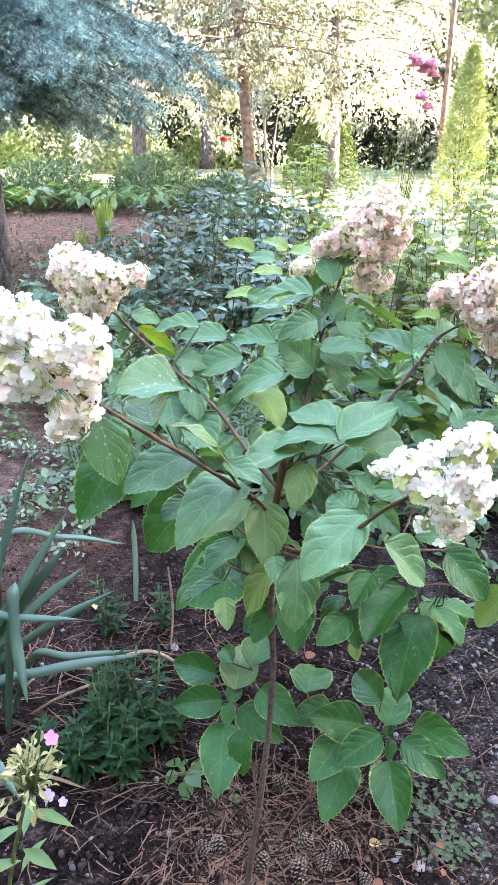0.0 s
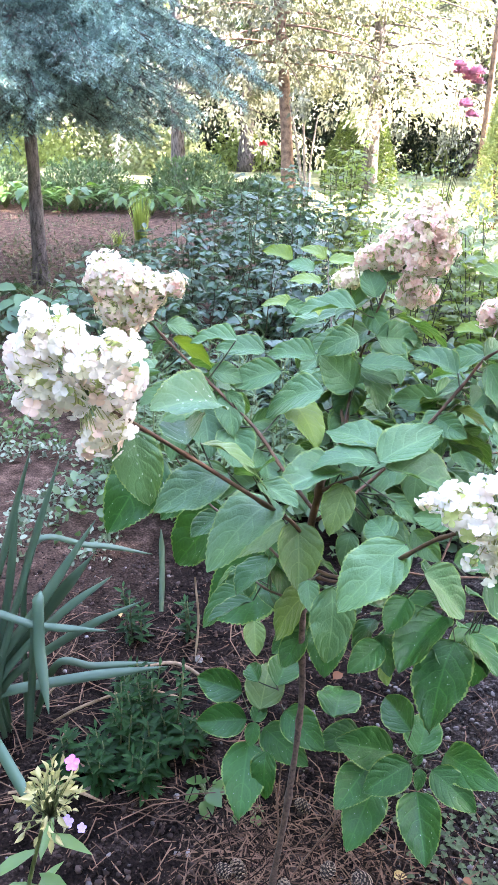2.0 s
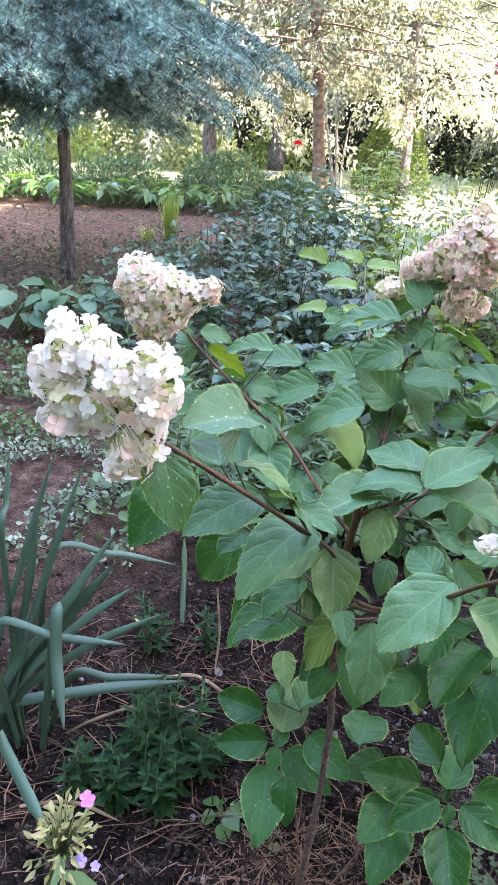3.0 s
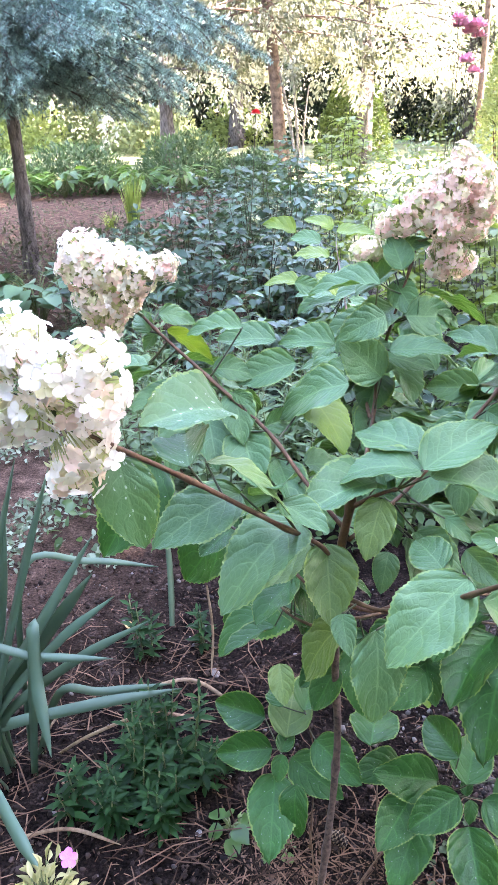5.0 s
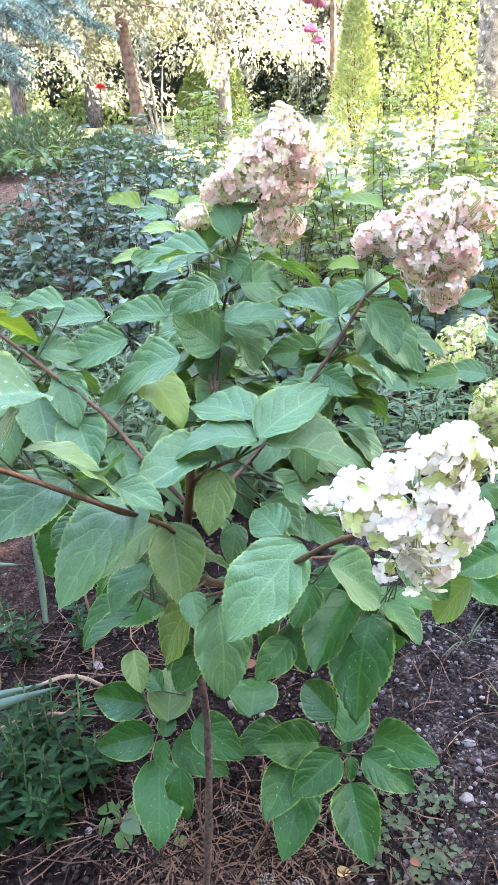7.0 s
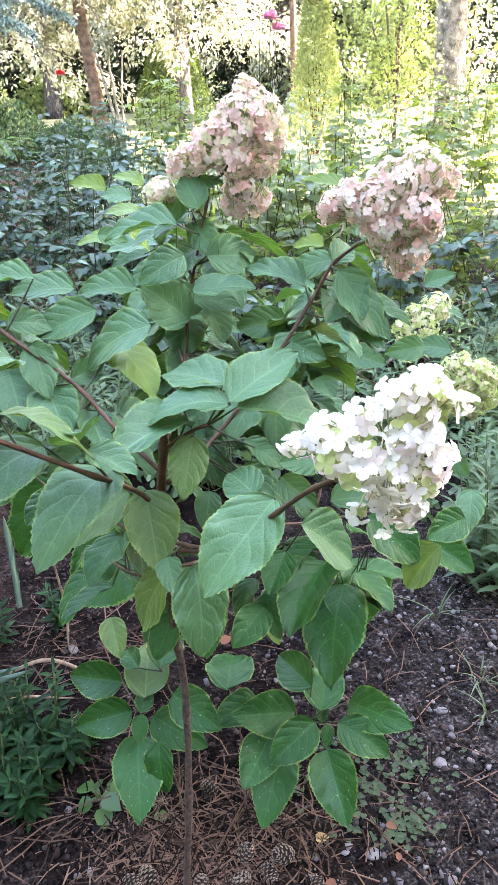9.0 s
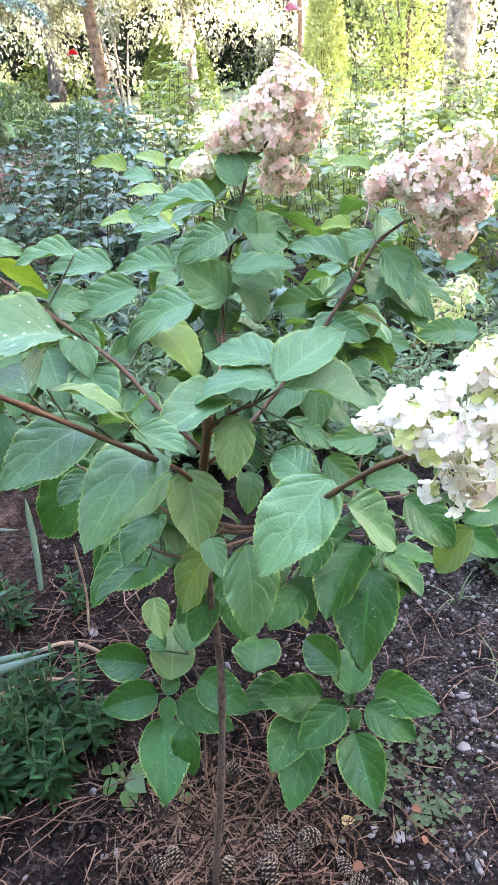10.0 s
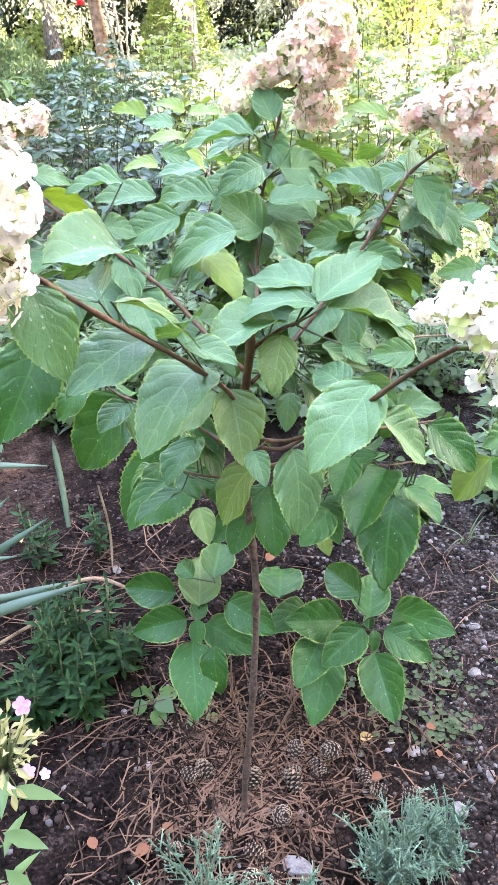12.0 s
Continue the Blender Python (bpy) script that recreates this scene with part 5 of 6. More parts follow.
for i, (x, y, z, r) in enumerate([(1.04, 5.7, 1.80, 0.066), (1.10, 5.7, 1.76, 0.064), (1.13, 5.66, 1.80, 0.060), (1.01, 5.66, 1.84, 0.052), (1.15, 5.7, 1.74, 0.052), (1.07, 5.6, 1.60, 0.060), (1.12, 5.6, 1.54, 0.054)]):
    rose_bloom((x, y, z), r, PINK_ROSE, "pink garden rose in full bloom", 170 + i, (0.92, 5.6, 0.3))
rose_bloom((-0.21, 4.6, 1.36), 0.028, RED_ROSE, "single red rose on a tall cane", 180, (-0.34, 4.7, 0.2))

# perennials between the roses and the hydrangea
PERENNIAL = foliage("perennial leaves", (0.035, 0.075, 0.035), (0.11, 0.19, 0.09), (0.16, 0.30, 0.06), 0.45, 0.25)


def perennial(at, height, spread, stems, label, seed, size=0.055, slim=0.26, material=None, name="perennial", whorl=26):
    """Upright stems set with narrow leaves."""
    rng = np.random.default_rng(seed)
    plant = thing(name, at, label, "plant", "bed plants")
    B, W, N, S = [], [], [], []
    for s in range(stems):
        a = rng.uniform(0, 6.28)
        r = spread * math.sqrt(rng.uniform(0, 1))
        foot = np.array([np.cos(a) * r, np.sin(a) * r, 0]) * 0.7
        h = height * rng.uniform(0.55, 1.05)
        top = np.array([np.cos(a) * r, np.sin(a) * r, 0]) * 1.1 + (0, 0, h)
        tube("stem", np.linspace(foot - (0, 0, 0.02), top, 4), np.linspace(0.003, 0.0015, 4), GREENSTEM, plant, 4)
        for k in range(whorl):
            u = (k + 1) / whorl
            o = foot + (top - foot) * u
            b = k * 2.4
            out = np.array([np.cos(b), np.sin(b), 0.25 + 0.7 * u ** 3])
            B.append(o), W.append(out + rng.standard_normal(3) * 0.12), N.append(np.array([0, 0, 1]) - out * 0.3 + rng.standard_normal(3) * 0.2)
            S.append(size * rng.uniform(0.7, 1.1) * (1 - 0.45 * u ** 4))
    S = np.array(S)
    ob = joined("foliage", [leaves(np.array(B), np.array(W), np.array(N), S, S * slim, LANCE, 0.2, 0.25)], material or PERENNIAL, plant)
    if len(B) > 300:
        ob["kind"] = "stuff"
    return plant


for i, (x, y, h, r) in enumerate([(-0.62, 3.0, 0.5, 0.25), (-0.30, 2.85, 0.48, 0.25), (0.02, 2.95, 0.5, 0.25), (-0.48, 3.5, 0.58, 0.28), (-0.1, 3.4, 0.55, 0.25), (0.35, 2.8, 0.42, 0.25), (0.75, 2.75, 0.45, 0.25), (1.15, 2.9, 0.5, 0.28), (1.55, 2.95, 0.55, 0.3), (1.3, 2.3, 0.5, 0.3), (1.05, 1.95, 0.42, 0.2), (1.75, 2.5, 0.55, 0.3), (-0.95, 3.9, 0.5, 0.3)]):
    perennial((x, y, 0), h, r, 22, "clump of narrow-leaved perennial in the bed", 220 + i, 0.085, 0.24)


# ---- plants round the hydrangea ----
IRIS_LEAF = foliage("iris leaves", (0.012, 0.040, 0.022), (0.078, 0.150, 0.094), (0.16, 0.28, 0.12), 0.45, 0.15)
BROAD_LEAF = foliage("broad shaded leaves", (0.030, 0.085, 0.045), (0.11, 0.21, 0.12), (0.08, 0.20, 0.05), 0.45, 0.2, 0.4)
STRAW = plain("dry leaf straw", (0.12, 0.07, 0.04), (0.32, 0.22, 0.13), 25, 0.8, 0.3)
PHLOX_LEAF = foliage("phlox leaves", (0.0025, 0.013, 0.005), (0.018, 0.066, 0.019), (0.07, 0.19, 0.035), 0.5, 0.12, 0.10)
PALE_CALYX = foliage("pale seed cups", (0.17, 0.17, 0.06), (0.46, 0.43, 0.22), (0.5, 0.5, 0.2), 0.6, 0.3)
LIGHT_LEAF = foliage("light green leaves", (0.040, 0.095, 0.024), (0.10, 0.185, 0.048), (0.15, 0.30, 0.05), 0.45, 0.3)
MAGENTA = plain("magenta petal", (0.60, 0.10, 0.52), (0.80, 0.26, 0.72), 40, 0.5, 0.1)
LILAC = plain("lilac petal", (0.30, 0.22, 0.62), (0.45, 0.36, 0.74), 40, 0.5, 0.1)
VARIEGATED = foliage("white-edged leaves", (0.05, 0.10, 0.05), (0.30, 0.36, 0.26), (0.15, 0.22, 0.12), 0.5, 0.25)
JUNIPER = foliage("blue-green juniper scales", (0.045, 0.11, 0.065), (0.20, 0.34, 0.225), (0.12, 0.24, 0.14), 0.6, 0.12)
CLOVER = foliage("grey-green clover leaves", (0.016, 0.032, 0.013), (0.058, 0.090, 0.038), (0.14, 0.20, 0.07), 0.6, 0.15, 0.2)

iris = thing("iris_clump", (-0.70, 1.60, 0.0), "clump of blue-green sword-shaped iris leaves", "plant")


def sword(owner, a, b, c, half, material=None):
    """One sword leaf through three points, keeled along the middle, rising from the clump's foot."""
    foot = np.array(owner.location)
    a, b, c = (np.array(p) for p in (a, b, c))
    pts = [a, b, c]
    near = np.hypot(*(a - foot)[:2]) < 0.25 and a[2] > 0.03
    if near:
        pts = [foot + (a - foot) * (0.4, 0.4, 0) + (0, 0, -0.02)] + pts
    n = 22
    line = smooth_line(pts, n)
    tan = unit(np.gradient(line, axis=0))
    turn = 37.0 * a[0] + 61.0 * c[2]
    view = unit(np.array([0.25 + 0.55 * math.sin(turn), -0.55, 0.80]))
    s = unit(np.cross(tan, view))
    up = np.cross(s, tan)
    t = np.linspace(0, 1, n)
    w = 0.82 * half * np.minimum(1, 0.75 + t) * np.minimum(1, ((1 - t) * 4.5) ** 0.8 + 0.02)
    thick = np.full((n, 1), 0.0006)
    v = np.concatenate([line - s * w[:, None] + up * thick, line + up * (thick + (w * 0.03)[:, None]), line + s * w[:, None] + up * thick,
                        line + s * w[:, None] - up * thick, line - up * thick, line - s * w[:, None] - up * thick])
    f = []
    for k in range(6):
        for i in range(n - 1):
            p, q = k * n + i, ((k + 1) % 6) * n + i
            f += [(p, q, q + 1), (p, q + 1, p + 1)]
    return part("sword_leaf", tri_mesh("sword_leaf", v - foot, np.array(f), False), material or IRIS_LEAF, owner)


sword(iris, (-0.737, 1.560, 0.265), (-0.644, 1.557, 0.565), (-0.559, 1.573, 0.835), 0.0165)
sword(iris, (-0.688, 1.536, 0.201), (-0.598, 1.562, 0.517), (-0.507, 1.605, 0.799), 0.0159)
sword(iris, (-0.713, 1.546, 0.178), (-0.658, 1.583, 0.427), (-0.628, 1.648, 0.697), 0.0130)
sword(iris, (-0.718, 1.541, 0.193), (-0.580, 1.560, 0.409), (-0.440, 1.625, 0.629), 0.0180)
sword(iris, (-0.692, 1.544, 0.194), (-0.545, 1.588, 0.414), (-0.452, 1.625, 0.531), 0.0173)
sword(iris, (-0.699, 1.536, 0.177), (-0.536, 1.555, 0.387), (-0.398, 1.584, 0.500), 0.0154)
sword(iris, (-0.681, 1.538, 0.177), (-0.510, 1.573, 0.323), (-0.331, 1.609, 0.417), 0.0131)
sword(iris, (-0.691, 1.472, 0.432), (-0.537, 1.465, 0.433), (-0.385, 1.475, 0.424), 0.0113)
sword(iris, (-0.613, 1.627, 0.520), (-0.480, 1.693, 0.515), (-0.329, 1.741, 0.468), 0.0098)
sword(iris, (-0.543, 1.472, 0.501), (-0.519, 1.396, 0.421), (-0.480, 1.312, 0.321), 0.0156)
sword(iris, (-0.723, 1.538, 0.137), (-0.510, 1.579, 0.185), (-0.279, 1.645, 0.187), 0.0163)
sword(iris, (-0.659, 1.381, 0.215), (-0.526, 1.200, 0.274), (-0.445, 1.113, 0.259), 0.0144)
sword(iris, (-0.563, 1.604, 0.203), (-0.468, 1.628, 0.188), (-0.307, 1.670, 0.177), 0.0120)
sword(iris, (-0.327, 1.831, 0.222), (-0.334, 1.897, 0.326), (-0.343, 1.941, 0.428), 0.0111)
sword(iris, (-0.683, 1.545, 0.597), (-0.684, 1.588, 0.695), (-0.686, 1.627, 0.785), 0.0090)

for i, (a, b, c, h) in enumerate([((-0.25, 1.97, 0.25), (-0.235, 1.93, 0.12), (-0.24, 1.88, 0.01), 0.004), ((-0.60, 1.70, 0.05), (-0.50, 1.74, 0.05), (-0.40, 1.76, 0.03), 0.004),
                                  ((-0.55, 1.50, 0.03), (-0.42, 1.42, 0.035), (-0.32, 1.40, 0.012), 0.004), ((-0.50, 1.62, 0.06), (-0.36, 1.68, 0.07), (-0.20, 1.70, 0.02), 0.005),
                                  ((-0.40, 1.80, 0.04), (-0.28, 1.82, 0.05), (-0.15, 1.76, 0.012), 0.006), ((-0.62, 1.36, 0.02), (-0.5, 1.38, 0.03), (-0.38, 1.36, 0.01), 0.005)]):
    sword(iris, a, b, c, h, STRAW)["label"] = "dry straw-coloured leaf"

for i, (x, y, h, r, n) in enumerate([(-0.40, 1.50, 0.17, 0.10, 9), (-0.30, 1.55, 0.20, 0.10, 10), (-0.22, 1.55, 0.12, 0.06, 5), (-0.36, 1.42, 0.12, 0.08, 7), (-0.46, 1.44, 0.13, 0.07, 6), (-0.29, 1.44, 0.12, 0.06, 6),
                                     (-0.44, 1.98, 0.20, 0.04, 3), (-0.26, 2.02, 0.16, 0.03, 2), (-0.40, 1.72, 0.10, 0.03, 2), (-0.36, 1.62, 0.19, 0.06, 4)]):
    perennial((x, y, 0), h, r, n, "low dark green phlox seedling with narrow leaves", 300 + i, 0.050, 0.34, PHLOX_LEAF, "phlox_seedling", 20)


def phlox_in_flower():
    """Faded phlox close to the camera: pale seed cups, one magenta flower, light leaves."""
    rng = np.random.default_rng(330)
    at = np.array((-0.315, 0.80, 0.0))
    plant = thing("phlox", at, "faded phlox with pale seed cups and one magenta flower", "plant")
    top = np.array((0.02, 0.01, 0.66))
    tube("stem", smooth_line([(-0.06, 0.02, -0.02), (-0.05, 0.02, 0.35), top], 12), 0.0035, GREENSTEM, plant, 6)
    B, W, N, S = [], [], [], []
    for k in range(120):
        d = random_ways(rng, 1, 0.35)[0]
        o = top + d * np.array((0.040, 0.040, 0.055)) * rng.uniform(0.3, 1.05)
        B.append(o), W.append(d + rng.standard_normal(3) * 0.3), N.append(random_ways(rng, 1)[0]), S.append(rng.uniform(0.012, 0.022))
    S = np.array(S)
    joined("seed_cup", [leaves(np.array(B), np.array(W), np.array(N), S, S * 0.4, LANCE, 0.5, 0.2)], PALE_CALYX, plant)["kind"] = "stuff"
    stalks = [tube_arrays(np.linspace(top - (0, 0, 0.03), b, 3), 0.0008, 3) for b in B]
    joined("flower_stalk", stalks, GREENSTEM, plant)["kind"] = "stuff"
    for p, r, m in (((0.055, 0.02, 0.722), 0.0105, MAGENTA), ((0.048, 0.0, 0.635), 0.009, LILAC), ((0.06, 0.02, 0.60), 0.007, LILAC)):
        me = floret_template("flower", 9, petals=5)
        me.materials.append(m)
        ob = new("flower", me)
        ob.parent = plant
        ob.matrix_local = Matrix.LocRotScale(Vector(p), Vector((0.1, -0.7, 0.7)).to_track_quat("Z", "Y"), (r, r, r))
    for k in range(14):
        z = 0.24 + 0.026 * k
        a = k * 2.2 + 2.6
        out = np.array([np.cos(a), np.sin(a), 0.2])
        v, f = leaves([np.array([-0.05 + 0.004 * k, 0.02, z])], [out], [np.array([0, 0, 1.0]) + rng.standard_normal(3) * 0.2], [rng.uniform(0.06, 0.085)], [0.022], LANCE, 0.15, 0.3)
        part("leaf", tri_mesh("leaf", v, f, True), LIGHT_LEAF, plant)
    return plant


phlox_in_flower()

# small leafy seedlings by the stem
for i, (x, y, r) in enumerate([(-0.15, 1.405, 0.04), (-0.075, 1.37, 0.022), (-0.035, 1.375, 0.028)]):
    hosta((x, y, 0), r * 1.1, 7 if i == 0 else 3, "small crinkled green seedling", 340 + i, r * 1.25, HOSTA_LEAF if i == 0 else LIGHT_LEAF, 0.8, "seedling", 0.7)
hosta((-1.74, 5.2, 0), 0.42, 40, "broad-leaved plant at the edge of the path", 345, 0.17, BROAD_LEAF, 0.7, "broad_leaved_plant", 0.95)
hosta((-2.05, 5.1, 0), 0.42, 26, "broad-leaved plant at the edge of the path", 346, 0.18, BROAD_LEAF, 0.7, "broad_leaved_plant", 0.85)


def low_cover(name, x0, x1, y0, y1, n, size, material, label, seed, lift=0.05, slim=0.6):
    rng = np.random.default_rng(seed)
    p = np.stack([rng.uniform(x0, x1, n), rng.uniform(y0, y1, n), np.zeros(n)], 1)
    keep = np.array([noise.noise(Vector((q[0] * 3.1, q[1] * 3.1, seed))) > -0.12 for q in p])
    p = p[keep]
    n = len(p)
    p[:, 2] = rng.uniform(0.005, lift, n)
    s = size * rng.uniform(0.6, 1.3, n)
    ob = joined(name, [leaves(p, random_ways(rng, n, 0.3), random_ways(rng, n, 1.6), s, s * slim, OVAL, 0.12, 0.2)], material)
    return tagged(ob, label, "ground cover", kind="stuff")


low_cover("variegated_ground_cover", -1.7, -0.62, 2.35, 3.3, 3600, 0.026, VARIEGATED, "low ground cover with white-edged leaves", 350, 0.09)
low_cover("green_ground_cover", -2.2, -0.8, 3.3, 4.6, 3200, 0.035, PERENNIAL, "low green ground cover by the path", 351, 0.12)
low_cover("green_ground_cover", 0.7, 2.2, 2.0, 4.2, 3000, 0.05, PERENNIAL, "low green ground cover in the bed", 352, 0.22)
low_cover("green_ground_cover", -0.9, 0.9, 2.5, 4.4, 3000, 0.05, PERENNIAL, "low green ground cover in the bed", 353, 0.25)


BED_LEAF = foliage("mixed bed leaves", (0.030, 0.062, 0.040), (0.25, 0.30, 0.19), (0.30, 0.36, 0.15), 0.45, 0.3, 0.4)
WEED = foliage("dry weeds", (0.018, 0.024, 0.014), (0.13, 0.135, 0.080), (0.15, 0.16, 0.08), 0.7, 0.2, 0.2)
low_cover("dry_weeds", -3.2, -1.0, 4.6, 8.4, 4200, 0.05, WEED, "sparse olive-brown weeds on bare soil", 354, 0.28, 0.35)
low_cover("path_weeds", -5.2, -1.3, 7.4, 11.8, 3200, 0.045, WEED, "small weeds and dry scraps on the bare path", 356, 0.05, 0.35)
low_cover("bed_foliage", 0.3, 5.2, 5.4, 11.0, 6500, 0.055, BED_LEAF, "mixed leafy growth between the roses", 355, 1.0)


# clover-like weeds: three leaflets each
def clover(x0, x1, y0, y1, n, seed):
    rng = np.random.default_rng(seed)
    B, W, N, S = [], [], [], []
    for i in range(n):
        x, y = rng.normal((x0 + x1) / 2, (x1 - x0) / 3), rng.normal((y0 + y1) / 2, (y1 - y0) / 3)
        c = np.array([x, y, rng.uniform(0.006, 0.018)])
        a0, s = rng.uniform(0, 6.28), rng.uniform(0.006, 0.011)
        for k in range(3):
            a = a0 + k * 2.094
            B.append(c), W.append([np.cos(a), np.sin(a), 0.15]), N.append([0, 0, 1]), S.append(s)
    S = np.array(S)
    return joined("clover", [leaves(np.array(B), np.array(W, float), np.array(N, float), S, S * 1.0, OVAL, 0.1, 0.1)], CLOVER)


tagged(clover(0.30, 0.44, 1.24, 1.42, 95, 360), "grey-green clover seedlings on the bare soil", "weed", kind="stuff")
tagged(clover(0.44, 0.58, 1.30, 1.45, 70, 361), "grey-green clover seedlings on the bare soil", "weed", kind="stuff")
tagged(clover(0.42, 0.52, 1.18, 1.26, 60, 362), "grey-green clover seedlings on the bare soil", "weed", kind="stuff")


# juniper sprigs close to the camera
def juniper(at, sprigs, height, spread, label, seed):
    rng = np.random.default_rng(seed)
    plant = thing("juniper", at, label, "shrub", "young junipers")
    for s in range(sprigs):
        a = rng.uniform(0, 6.28)
        top = np.array([np.cos(a), np.sin(a), 0]) * spread * rng.uniform(0.2, 1.0) + (0, 0, height * rng.uniform(0.7, 1.05))
        line = smooth_line([(0, 0, -0.01), top * (0.35, 0.35, 0.5), top], 12)
        tw = [tube_arrays(line, np.linspace(0.0022, 0.0010, 12), 4)]
        for k in range(20):
            o = line[min(11, 2 + k // 2)]
            d = unit(unit(top) * 0.9 + rng.standard_normal(3) * 0.55)
            L = rng.uniform(0.015, 0.042)
            tip = o + d * L
            tw.append(tube_arrays(np.array([o, (o + tip) / 2 + rng.standard_normal(3) * 0.001, tip]), np.array([0.0014, 0.0012, 0.0005]), 4))
            for q in range(4):
                p = o + d * L * (0.3 + 0.18 * q)
                e = p + unit(d + rng.standard_normal(3) * 0.8) * 0.007
                tw.append(tube_arrays(np.array([p, e]), np.array([0.0011, 0.0003]), 3))
        joined("sprig", tw, JUNIPER, plant)
    return plant


juniper((0.245, 0.925, 0), 36, 0.185, 0.09, "young blue-green juniper beside the pine cones", 370)
juniper((0.345, 0.935, 0), 26, 0.135, 0.065, "young blue-green juniper beside the pine cones", 371)
juniper((-0.085, 0.945, 0), 9, 0.15, 0.085, "thin blue-green juniper sprigs", 372)
juniper((0.06, 0.905, 0), 5, 0.11, 0.05, "thin blue-green juniper sprigs", 373)
juniper((-0.20, 0.94, 0), 3, 0.085, 0.03, "thin blue-green juniper sprigs", 374)


# ---- litter on the soil ----
CONE_SCALE = plain("pine cone scales", (0.006, 0.0035, 0.003), (0.026, 0.015, 0.011), 120, 0.7, 0.4, 0.001)
CONE_TIP = plain("pine cone scale tips", (0.12, 0.085, 0.06), (0.36, 0.27, 0.19), 120, 0.8, 0.3, 0.001, 0.1)


def pine_cone_mesh(seed, scales=64):
    """Open cone: scales in spirals, each with a paler thick tip."""
    rng = np.random.default_rng(seed)
    bm = bmesh.new()
    for i in range(scales):
        u = i / scales
        r = 0.62 * math.sin(math.pi * (0.12 + 0.80 * u)) ** 0.8
        a = i * 2.39996
        out = Vector((math.cos(a), math.sin(a), 0))
        side = Vector((-out.y, out.x, 0))
        z = u * 1.7
        up = Vector((0, 0, 1))
        d = (out * (1.0 - 0.55 * u) + up * (0.15 + 0.75 * u)).normalized()
        nrm = side.cross(d)
        base = out * r * 0.25 + up * z
        L, w = r * 0.95 * rng.uniform(0.9, 1.1), 0.20 * (0.6 + r)
        pts = [base - side * w * 0.35, base + side * w * 0.35, base + d * L * 0.8 + side * w, base + d * L * 0.8 - side * w]
        tip = [base + d * L + side * w * 0.55, base + d * L - side * w * 0.55]
        vs = [bm.verts.new(p) for p in pts] + [bm.verts.new(p) for p in tip]
        top = [bm.verts.new(p + nrm * 0.09) for p in (pts[2], pts[3], tip[1], tip[0])]
        bm.faces.new((vs[0], vs[1], vs[2], vs[3]))
        for q in ((vs[3], vs[2], vs[4], vs[5]), (top[1], top[0], top[3], top[2]), (vs[2], top[0], top[1], vs[3]), (vs[4], vs[2], top[0], top[3]), (vs[5], vs[4], top[3], top[2]), (vs[3], top[1], top[2], vs[5])):
            f = bm.faces.new(q)
            f.material_index = 1 if q[0] in (top[1], vs[5]) else 0
    bmesh.ops.create_cone(bm, cap_ends=True, segments=8, radius1=0.22, radius2=0.12, depth=1.6, matrix=Matrix.Translation((0, 0, 0.85)))
    me = bpy.data.meshes.new("pine_cone")
    bm.to_mesh(me)
    bm.free()
    me.materials.append(CONE_SCALE)
    me.materials.append(CONE_TIP)
    return me


CONES = [pine_cone_mesh(s) for s in (1, 2, 3)]
for i, (x, y, s, tilt, turn) in enumerate([(0.075, 1.085, 0.027, 35, 20), (0.125, 1.125, 0.026, 60, 200), (0.13, 1.215, 0.024, 20, 90), (0.225, 1.205, 0.028, 50, 300), (0.26, 1.15, 0.020, 80, 10), (-0.15, 1.03, 0.024, 60, 120), (-0.10, 1.215, 0.022, 75, 45),
                                           (-0.045, 1.19, 0.024, 80, 210), (0.01, 0.98, 0.026, 50, 330), (0.10, 1.375, 0.022, 60, 250), (0.035, 1.15, 0.023, 70, 160), (0.325, 1.075, 0.022, 55, 80), (0.17, 1.19, 0.022, 85, 20), (0.36, 1.05, 0.022, 80, 190),
                                           (0.10, 1.165, 0.022, 85, 100), (0.0, 1.03, 0.022, 85, 60), (0.30, 1.10, 0.020, 80, 270)]):
    ob = part("pine_cone", CONES[i % 3], None)
    ob.matrix_world = pose(x, y, s * 0.55 * math.sin(radians(tilt)) + 0.004, tilt, 0, turn) @ Matrix.Scale(s, 4)
    tagged(ob, "open brown pine cone lying on the needle litter", "pine cone", "pine cones")

NEEDLE_LITTER = foliage("dry pine needles", (0.008, 0.0045, 0.003), (0.22, 0.128, 0.082), (0.2, 0.12, 0.06), 0.8, 0.0, 0.08, 0.36, 0.92)


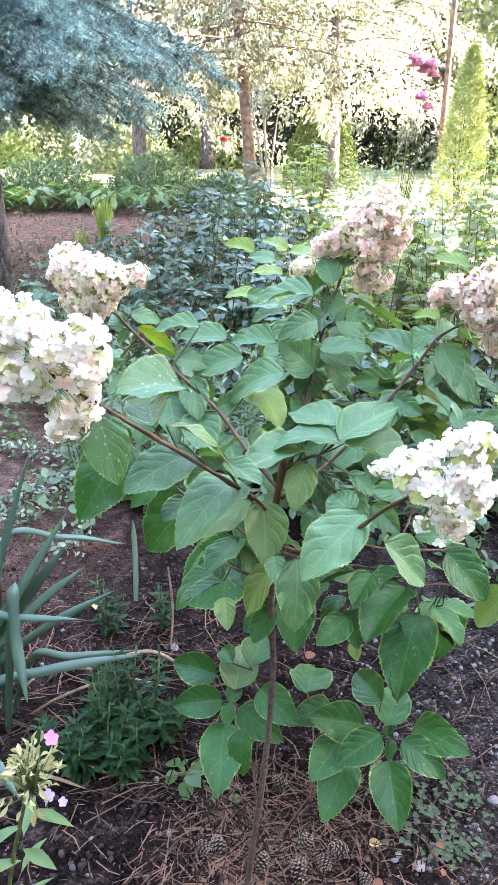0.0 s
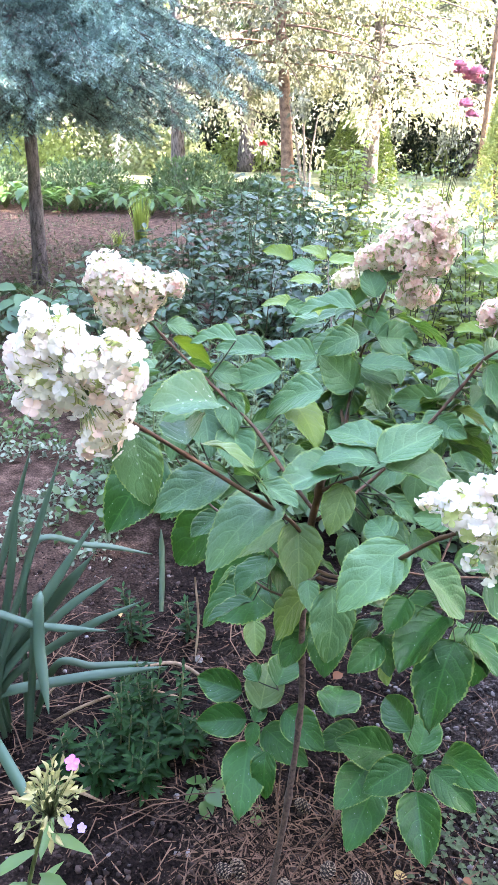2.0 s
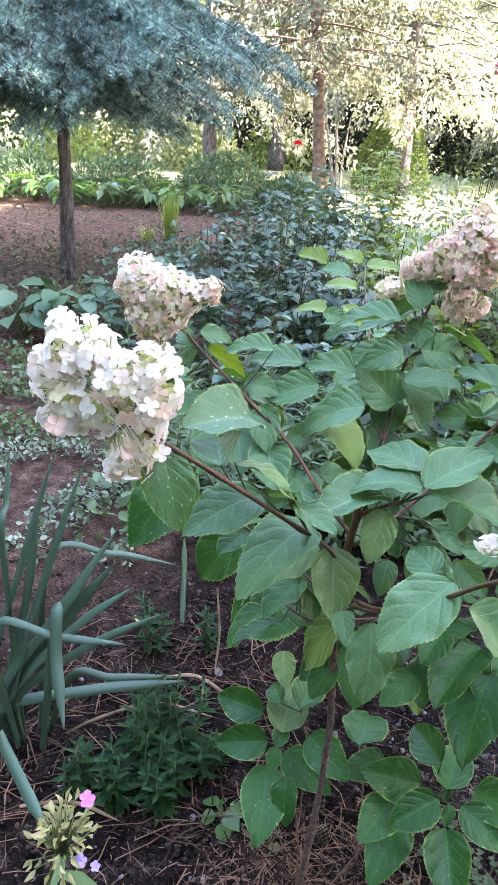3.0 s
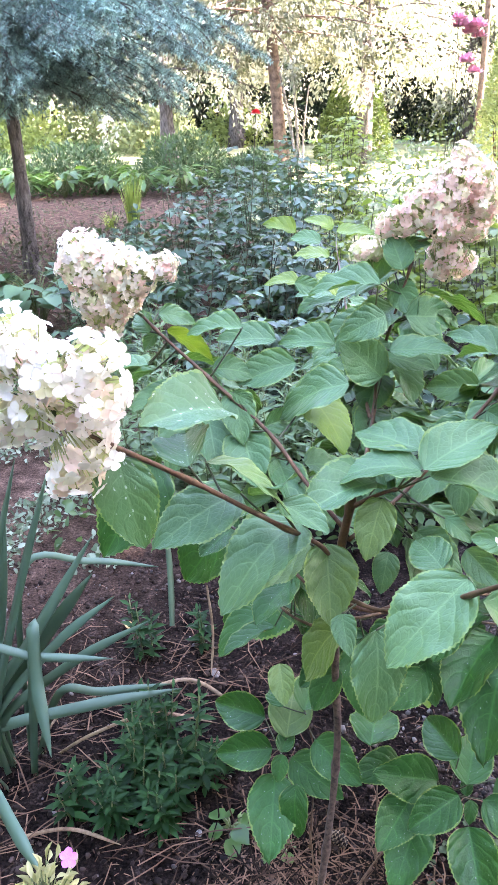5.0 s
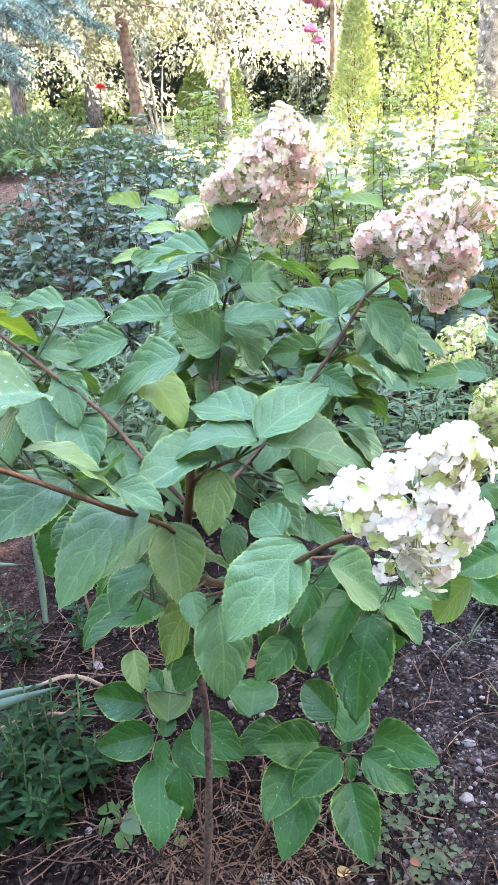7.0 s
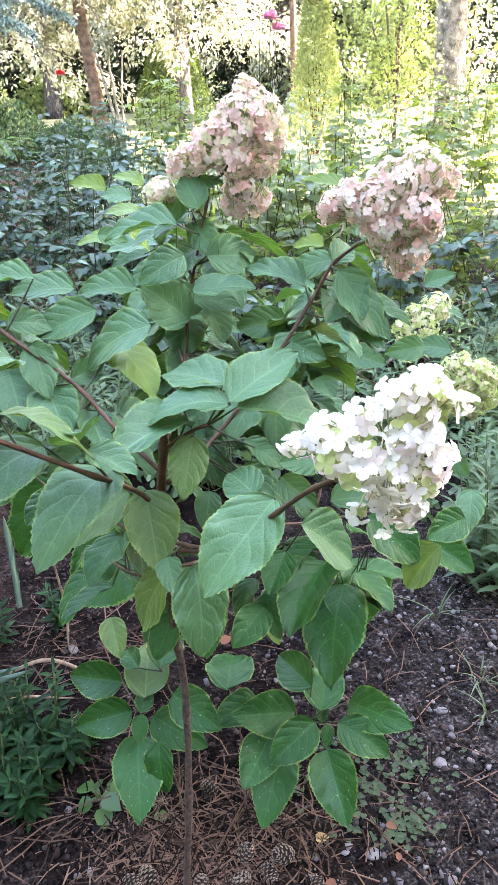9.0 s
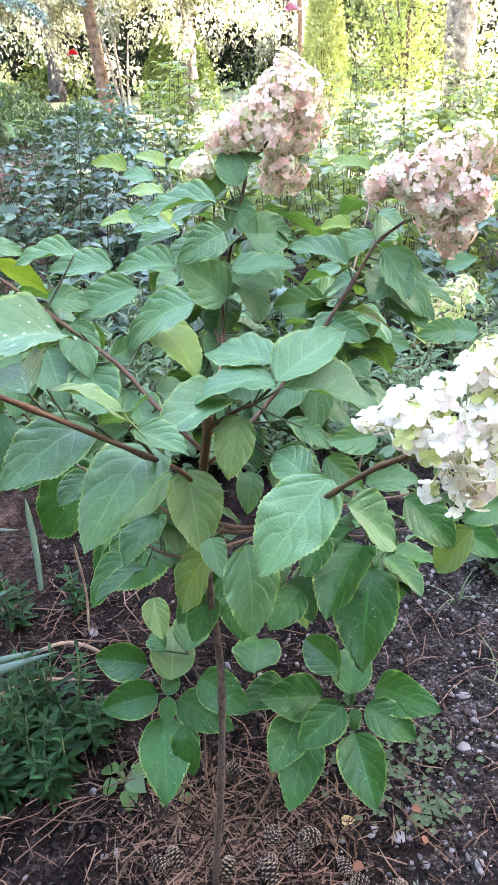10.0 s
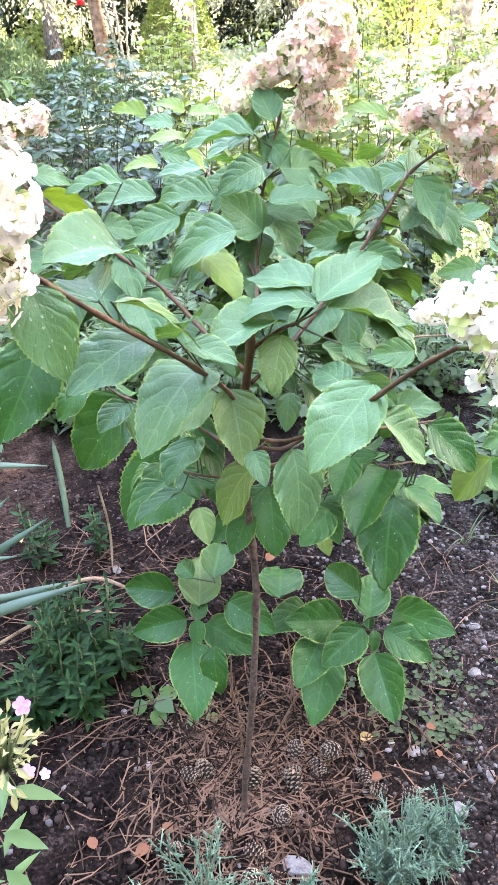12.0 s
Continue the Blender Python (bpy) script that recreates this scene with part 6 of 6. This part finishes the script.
def litter(n, x0, x1, y0, y1, length, width, material, label, seed, gauss=True, lift=0.02, name="pine_needle_litter"):
    rng = np.random.default_rng(seed)
    if gauss:
        c = np.stack([rng.normal((x0 + x1) / 2, (x1 - x0) / 4, n), rng.normal((y0 + y1) / 2, (y1 - y0) / 4, n)], 1)
    else:
        c = np.stack([rng.uniform(x0, x1, n), rng.uniform(y0, y1, n)], 1)
    a = rng.uniform(0, 6.28, n)
    L = length * rng.uniform(0.5, 1.2, n)
    d = np.stack([np.cos(a), np.sin(a), rng.uniform(-0.22, 0.22, n)], 1)
    nrm = np.stack([-np.sin(a), np.cos(a), np.zeros(n)], 1)
    mid = np.column_stack([c, rng.uniform(0.004, lift, n)])
    bend = rng.uniform(-0.12, 0.12, n)[:, None]
    p0, p2 = mid - d * L[:, None] / 2, mid + d * L[:, None] / 2
    p1 = mid + nrm * bend * L[:, None]
    up = np.array([0, 0, width * 0.9])
    v = np.stack([p0 - nrm * width, p0 + nrm * width, p1 - nrm * width + up, p1 + nrm * width + up, p2 - nrm * width * 0.5, p2 + nrm * width * 0.5], 1).reshape(-1, 3)
    v[:, 2] = np.maximum(v[:, 2], 0.002)
    f = np.array([(0, 1, 3), (0, 3, 2), (2, 3, 5), (2, 5, 4)])[None] + (np.arange(n) * 6)[:, None, None]
    ob = part(name, tri_mesh(name, v, f.reshape(-1, 3)), material)
    return tagged(ob, label, "litter", kind="stuff")


litter(2100, -0.26, 0.36, 0.90, 1.46, 0.088, 0.0015, NEEDLE_LITTER, "thick layer of dry brown pine needles", 380)
litter(700, -0.8, 0.6, 0.7, 2.2, 0.08, 0.0013, NEEDLE_LITTER, "scattered dry pine needles on the soil", 381, False, 0.012)
litter(3200, -1.0, 1.0, 0.7, 2.3, 0.016, 0.0011, NEEDLE_LITTER, "small dry plant scraps on the soil", 384, False, 0.008, "plant_scraps")
litter(260, -0.75, 0.0, 1.3, 2.1, 0.16, 0.0017, NEEDLE_LITTER, "dry grass stalks on the soil", 382, False, 0.03, "dry_stalk_litter")
litter(180, 0.35, 1.1, 0.9, 2.0, 0.13, 0.0014, NEEDLE_LITTER, "dry grass stalks on the soil", 383, False, 0.02, "dry_stalk_litter")

PEBBLE = foliage("pebbles and crumbs", (0.006, 0.005, 0.0045), (0.27, 0.24, 0.225), (0.1, 0.1, 0.1), 0.85, 0.0, 0.3, 0.35, 0.95)
CLOD = foliage("soil crumbs", (0.0015, 0.001, 0.001), (0.060, 0.041, 0.034), (0.05, 0.04, 0.03), 0.95, 0.0, 0.1)
ico = bmesh.new()
bmesh.ops.create_icosphere(ico, subdivisions=1, radius=1.0)
ICO_V = np.array([v.co for v in ico.verts])
ICO_F = np.array([[v.index for v in f.verts] for f in ico.faces])
ico.free()


def crumbs(name, n, x0, x1, y0, y1, r0, r1, material, label, seed):
    rng = np.random.default_rng(seed)
    c = np.stack([rng.uniform(x0, x1, n), rng.uniform(y0, y1, n)], 1)
    r = r0 + (r1 - r0) * rng.uniform(0, 1, n) ** 3.5
    sc = rng.uniform(0.6, 1.2, (n, 1, 3)) * r[:, None, None]
    sc[:, :, 2] *= 0.7
    v = ICO_V[None] * (1 + 0.22 * rng.standard_normal((n, len(ICO_V), 1))) * sc
    z = np.array([ground_height(x, y) for x, y in c])
    v = v + np.column_stack([c, z + r * 0.25])[:, None]
    f = ICO_F[None] + (np.arange(n) * len(ICO_V))[:, None, None]
    ob = part(name, tri_mesh(name, v.reshape(-1, 3), f.reshape(-1, 3)), material)
    return tagged(ob, label, "gravel", kind="stuff")


crumbs("soil_crumbs", 13000, -1.2, 1.2, 0.7, 2.5, 0.002, 0.010, CLOD, "dark crumbly soil clods", 390)
crumbs("pebbles", 6000, 0.25, 1.3, 0.8, 2.2, 0.002, 0.009, PEBBLE, "small grey pebbles in the soil", 391)
crumbs("pebbles", 750, -1.2, 0.3, 0.7, 2.5, 0.002, 0.010, PEBBLE, "small grey pebbles in the soil", 392)
STONE = plain("pale stone", (0.09, 0.08, 0.075), (0.24, 0.215, 0.20), 40, 0.85, 0.5, 0.003)
for i, (x, y, r) in enumerate([(0.39, 1.18, 0.016), (0.43, 1.04, 0.02), (0.09, 0.985, 0.028), (-0.30, 2.02, 0.012), (-0.23, 1.90, 0.014), (0.60, 1.36, 0.016), (-0.22, 1.40, 0.010), (0.66, 1.5, 0.014), (0.52, 1.1, 0.012)]):
    rng = np.random.default_rng(400 + i)
    bm = bmesh.new()
    bmesh.ops.create_icosphere(bm, subdivisions=2, radius=1.0)
    for v in bm.verts:
        v.co = Vector((v.co.x * r * 1.15, v.co.y * r * 0.8, v.co.z * r * 0.5)) * (1 + 0.25 * noise.noise(v.co * 1.6 + Vector((i * 7, 0, 0))))
    ob = part("stone", bm, STONE)
    ob.location, ob.rotation_euler = (x, y, r * 0.2), (0.1, 0.15, i * 1.3)
    tagged(ob, "small pale angular stone on the soil", "stone", "stones")

DEAD = foliage("dead leaf", (0.09, 0.032, 0.014), (0.22, 0.085, 0.038), (0.3, 0.1, 0.02), 0.7, 0.15)
DEAD_YELLOW = plain("yellow dead leaf", (0.26, 0.16, 0.05), (0.46, 0.32, 0.13), 50, 0.7, 0.3)
for i, (x, y, s, m) in enumerate([(0.28, 1.225, 0.03, DEAD_YELLOW), (-0.28, 1.08, 0.03, DEAD), (-0.18, 1.07, 0.032, DEAD), (0.43, 1.23, 0.024, DEAD), (0.43, 1.15, 0.02, DEAD), (0.30, 1.13, 0.028, DEAD), (-0.52, 2.1, 0.035, DEAD_YELLOW), (0.15, 1.60, 0.035, DEAD), (-0.13, 1.09, 0.03, DEAD)]):
    a = i * 1.9
    v, f = leaves([np.array([0, 0, 0.0])], [np.array([math.cos(a), math.sin(a), 0.12])], [np.array([0.2, -0.2, 1.0])], [s], [s * 0.7], OVAL, 0.25, 0.2)
    ob = part("dead_leaf", tri_mesh("dead_leaf", v, f, True), m)
    ob.location = (x, y, 0.016 if i != 7 else 0.22)
    tagged(ob, "curled dead leaf lying on the litter", "dead leaf", "dead leaves")
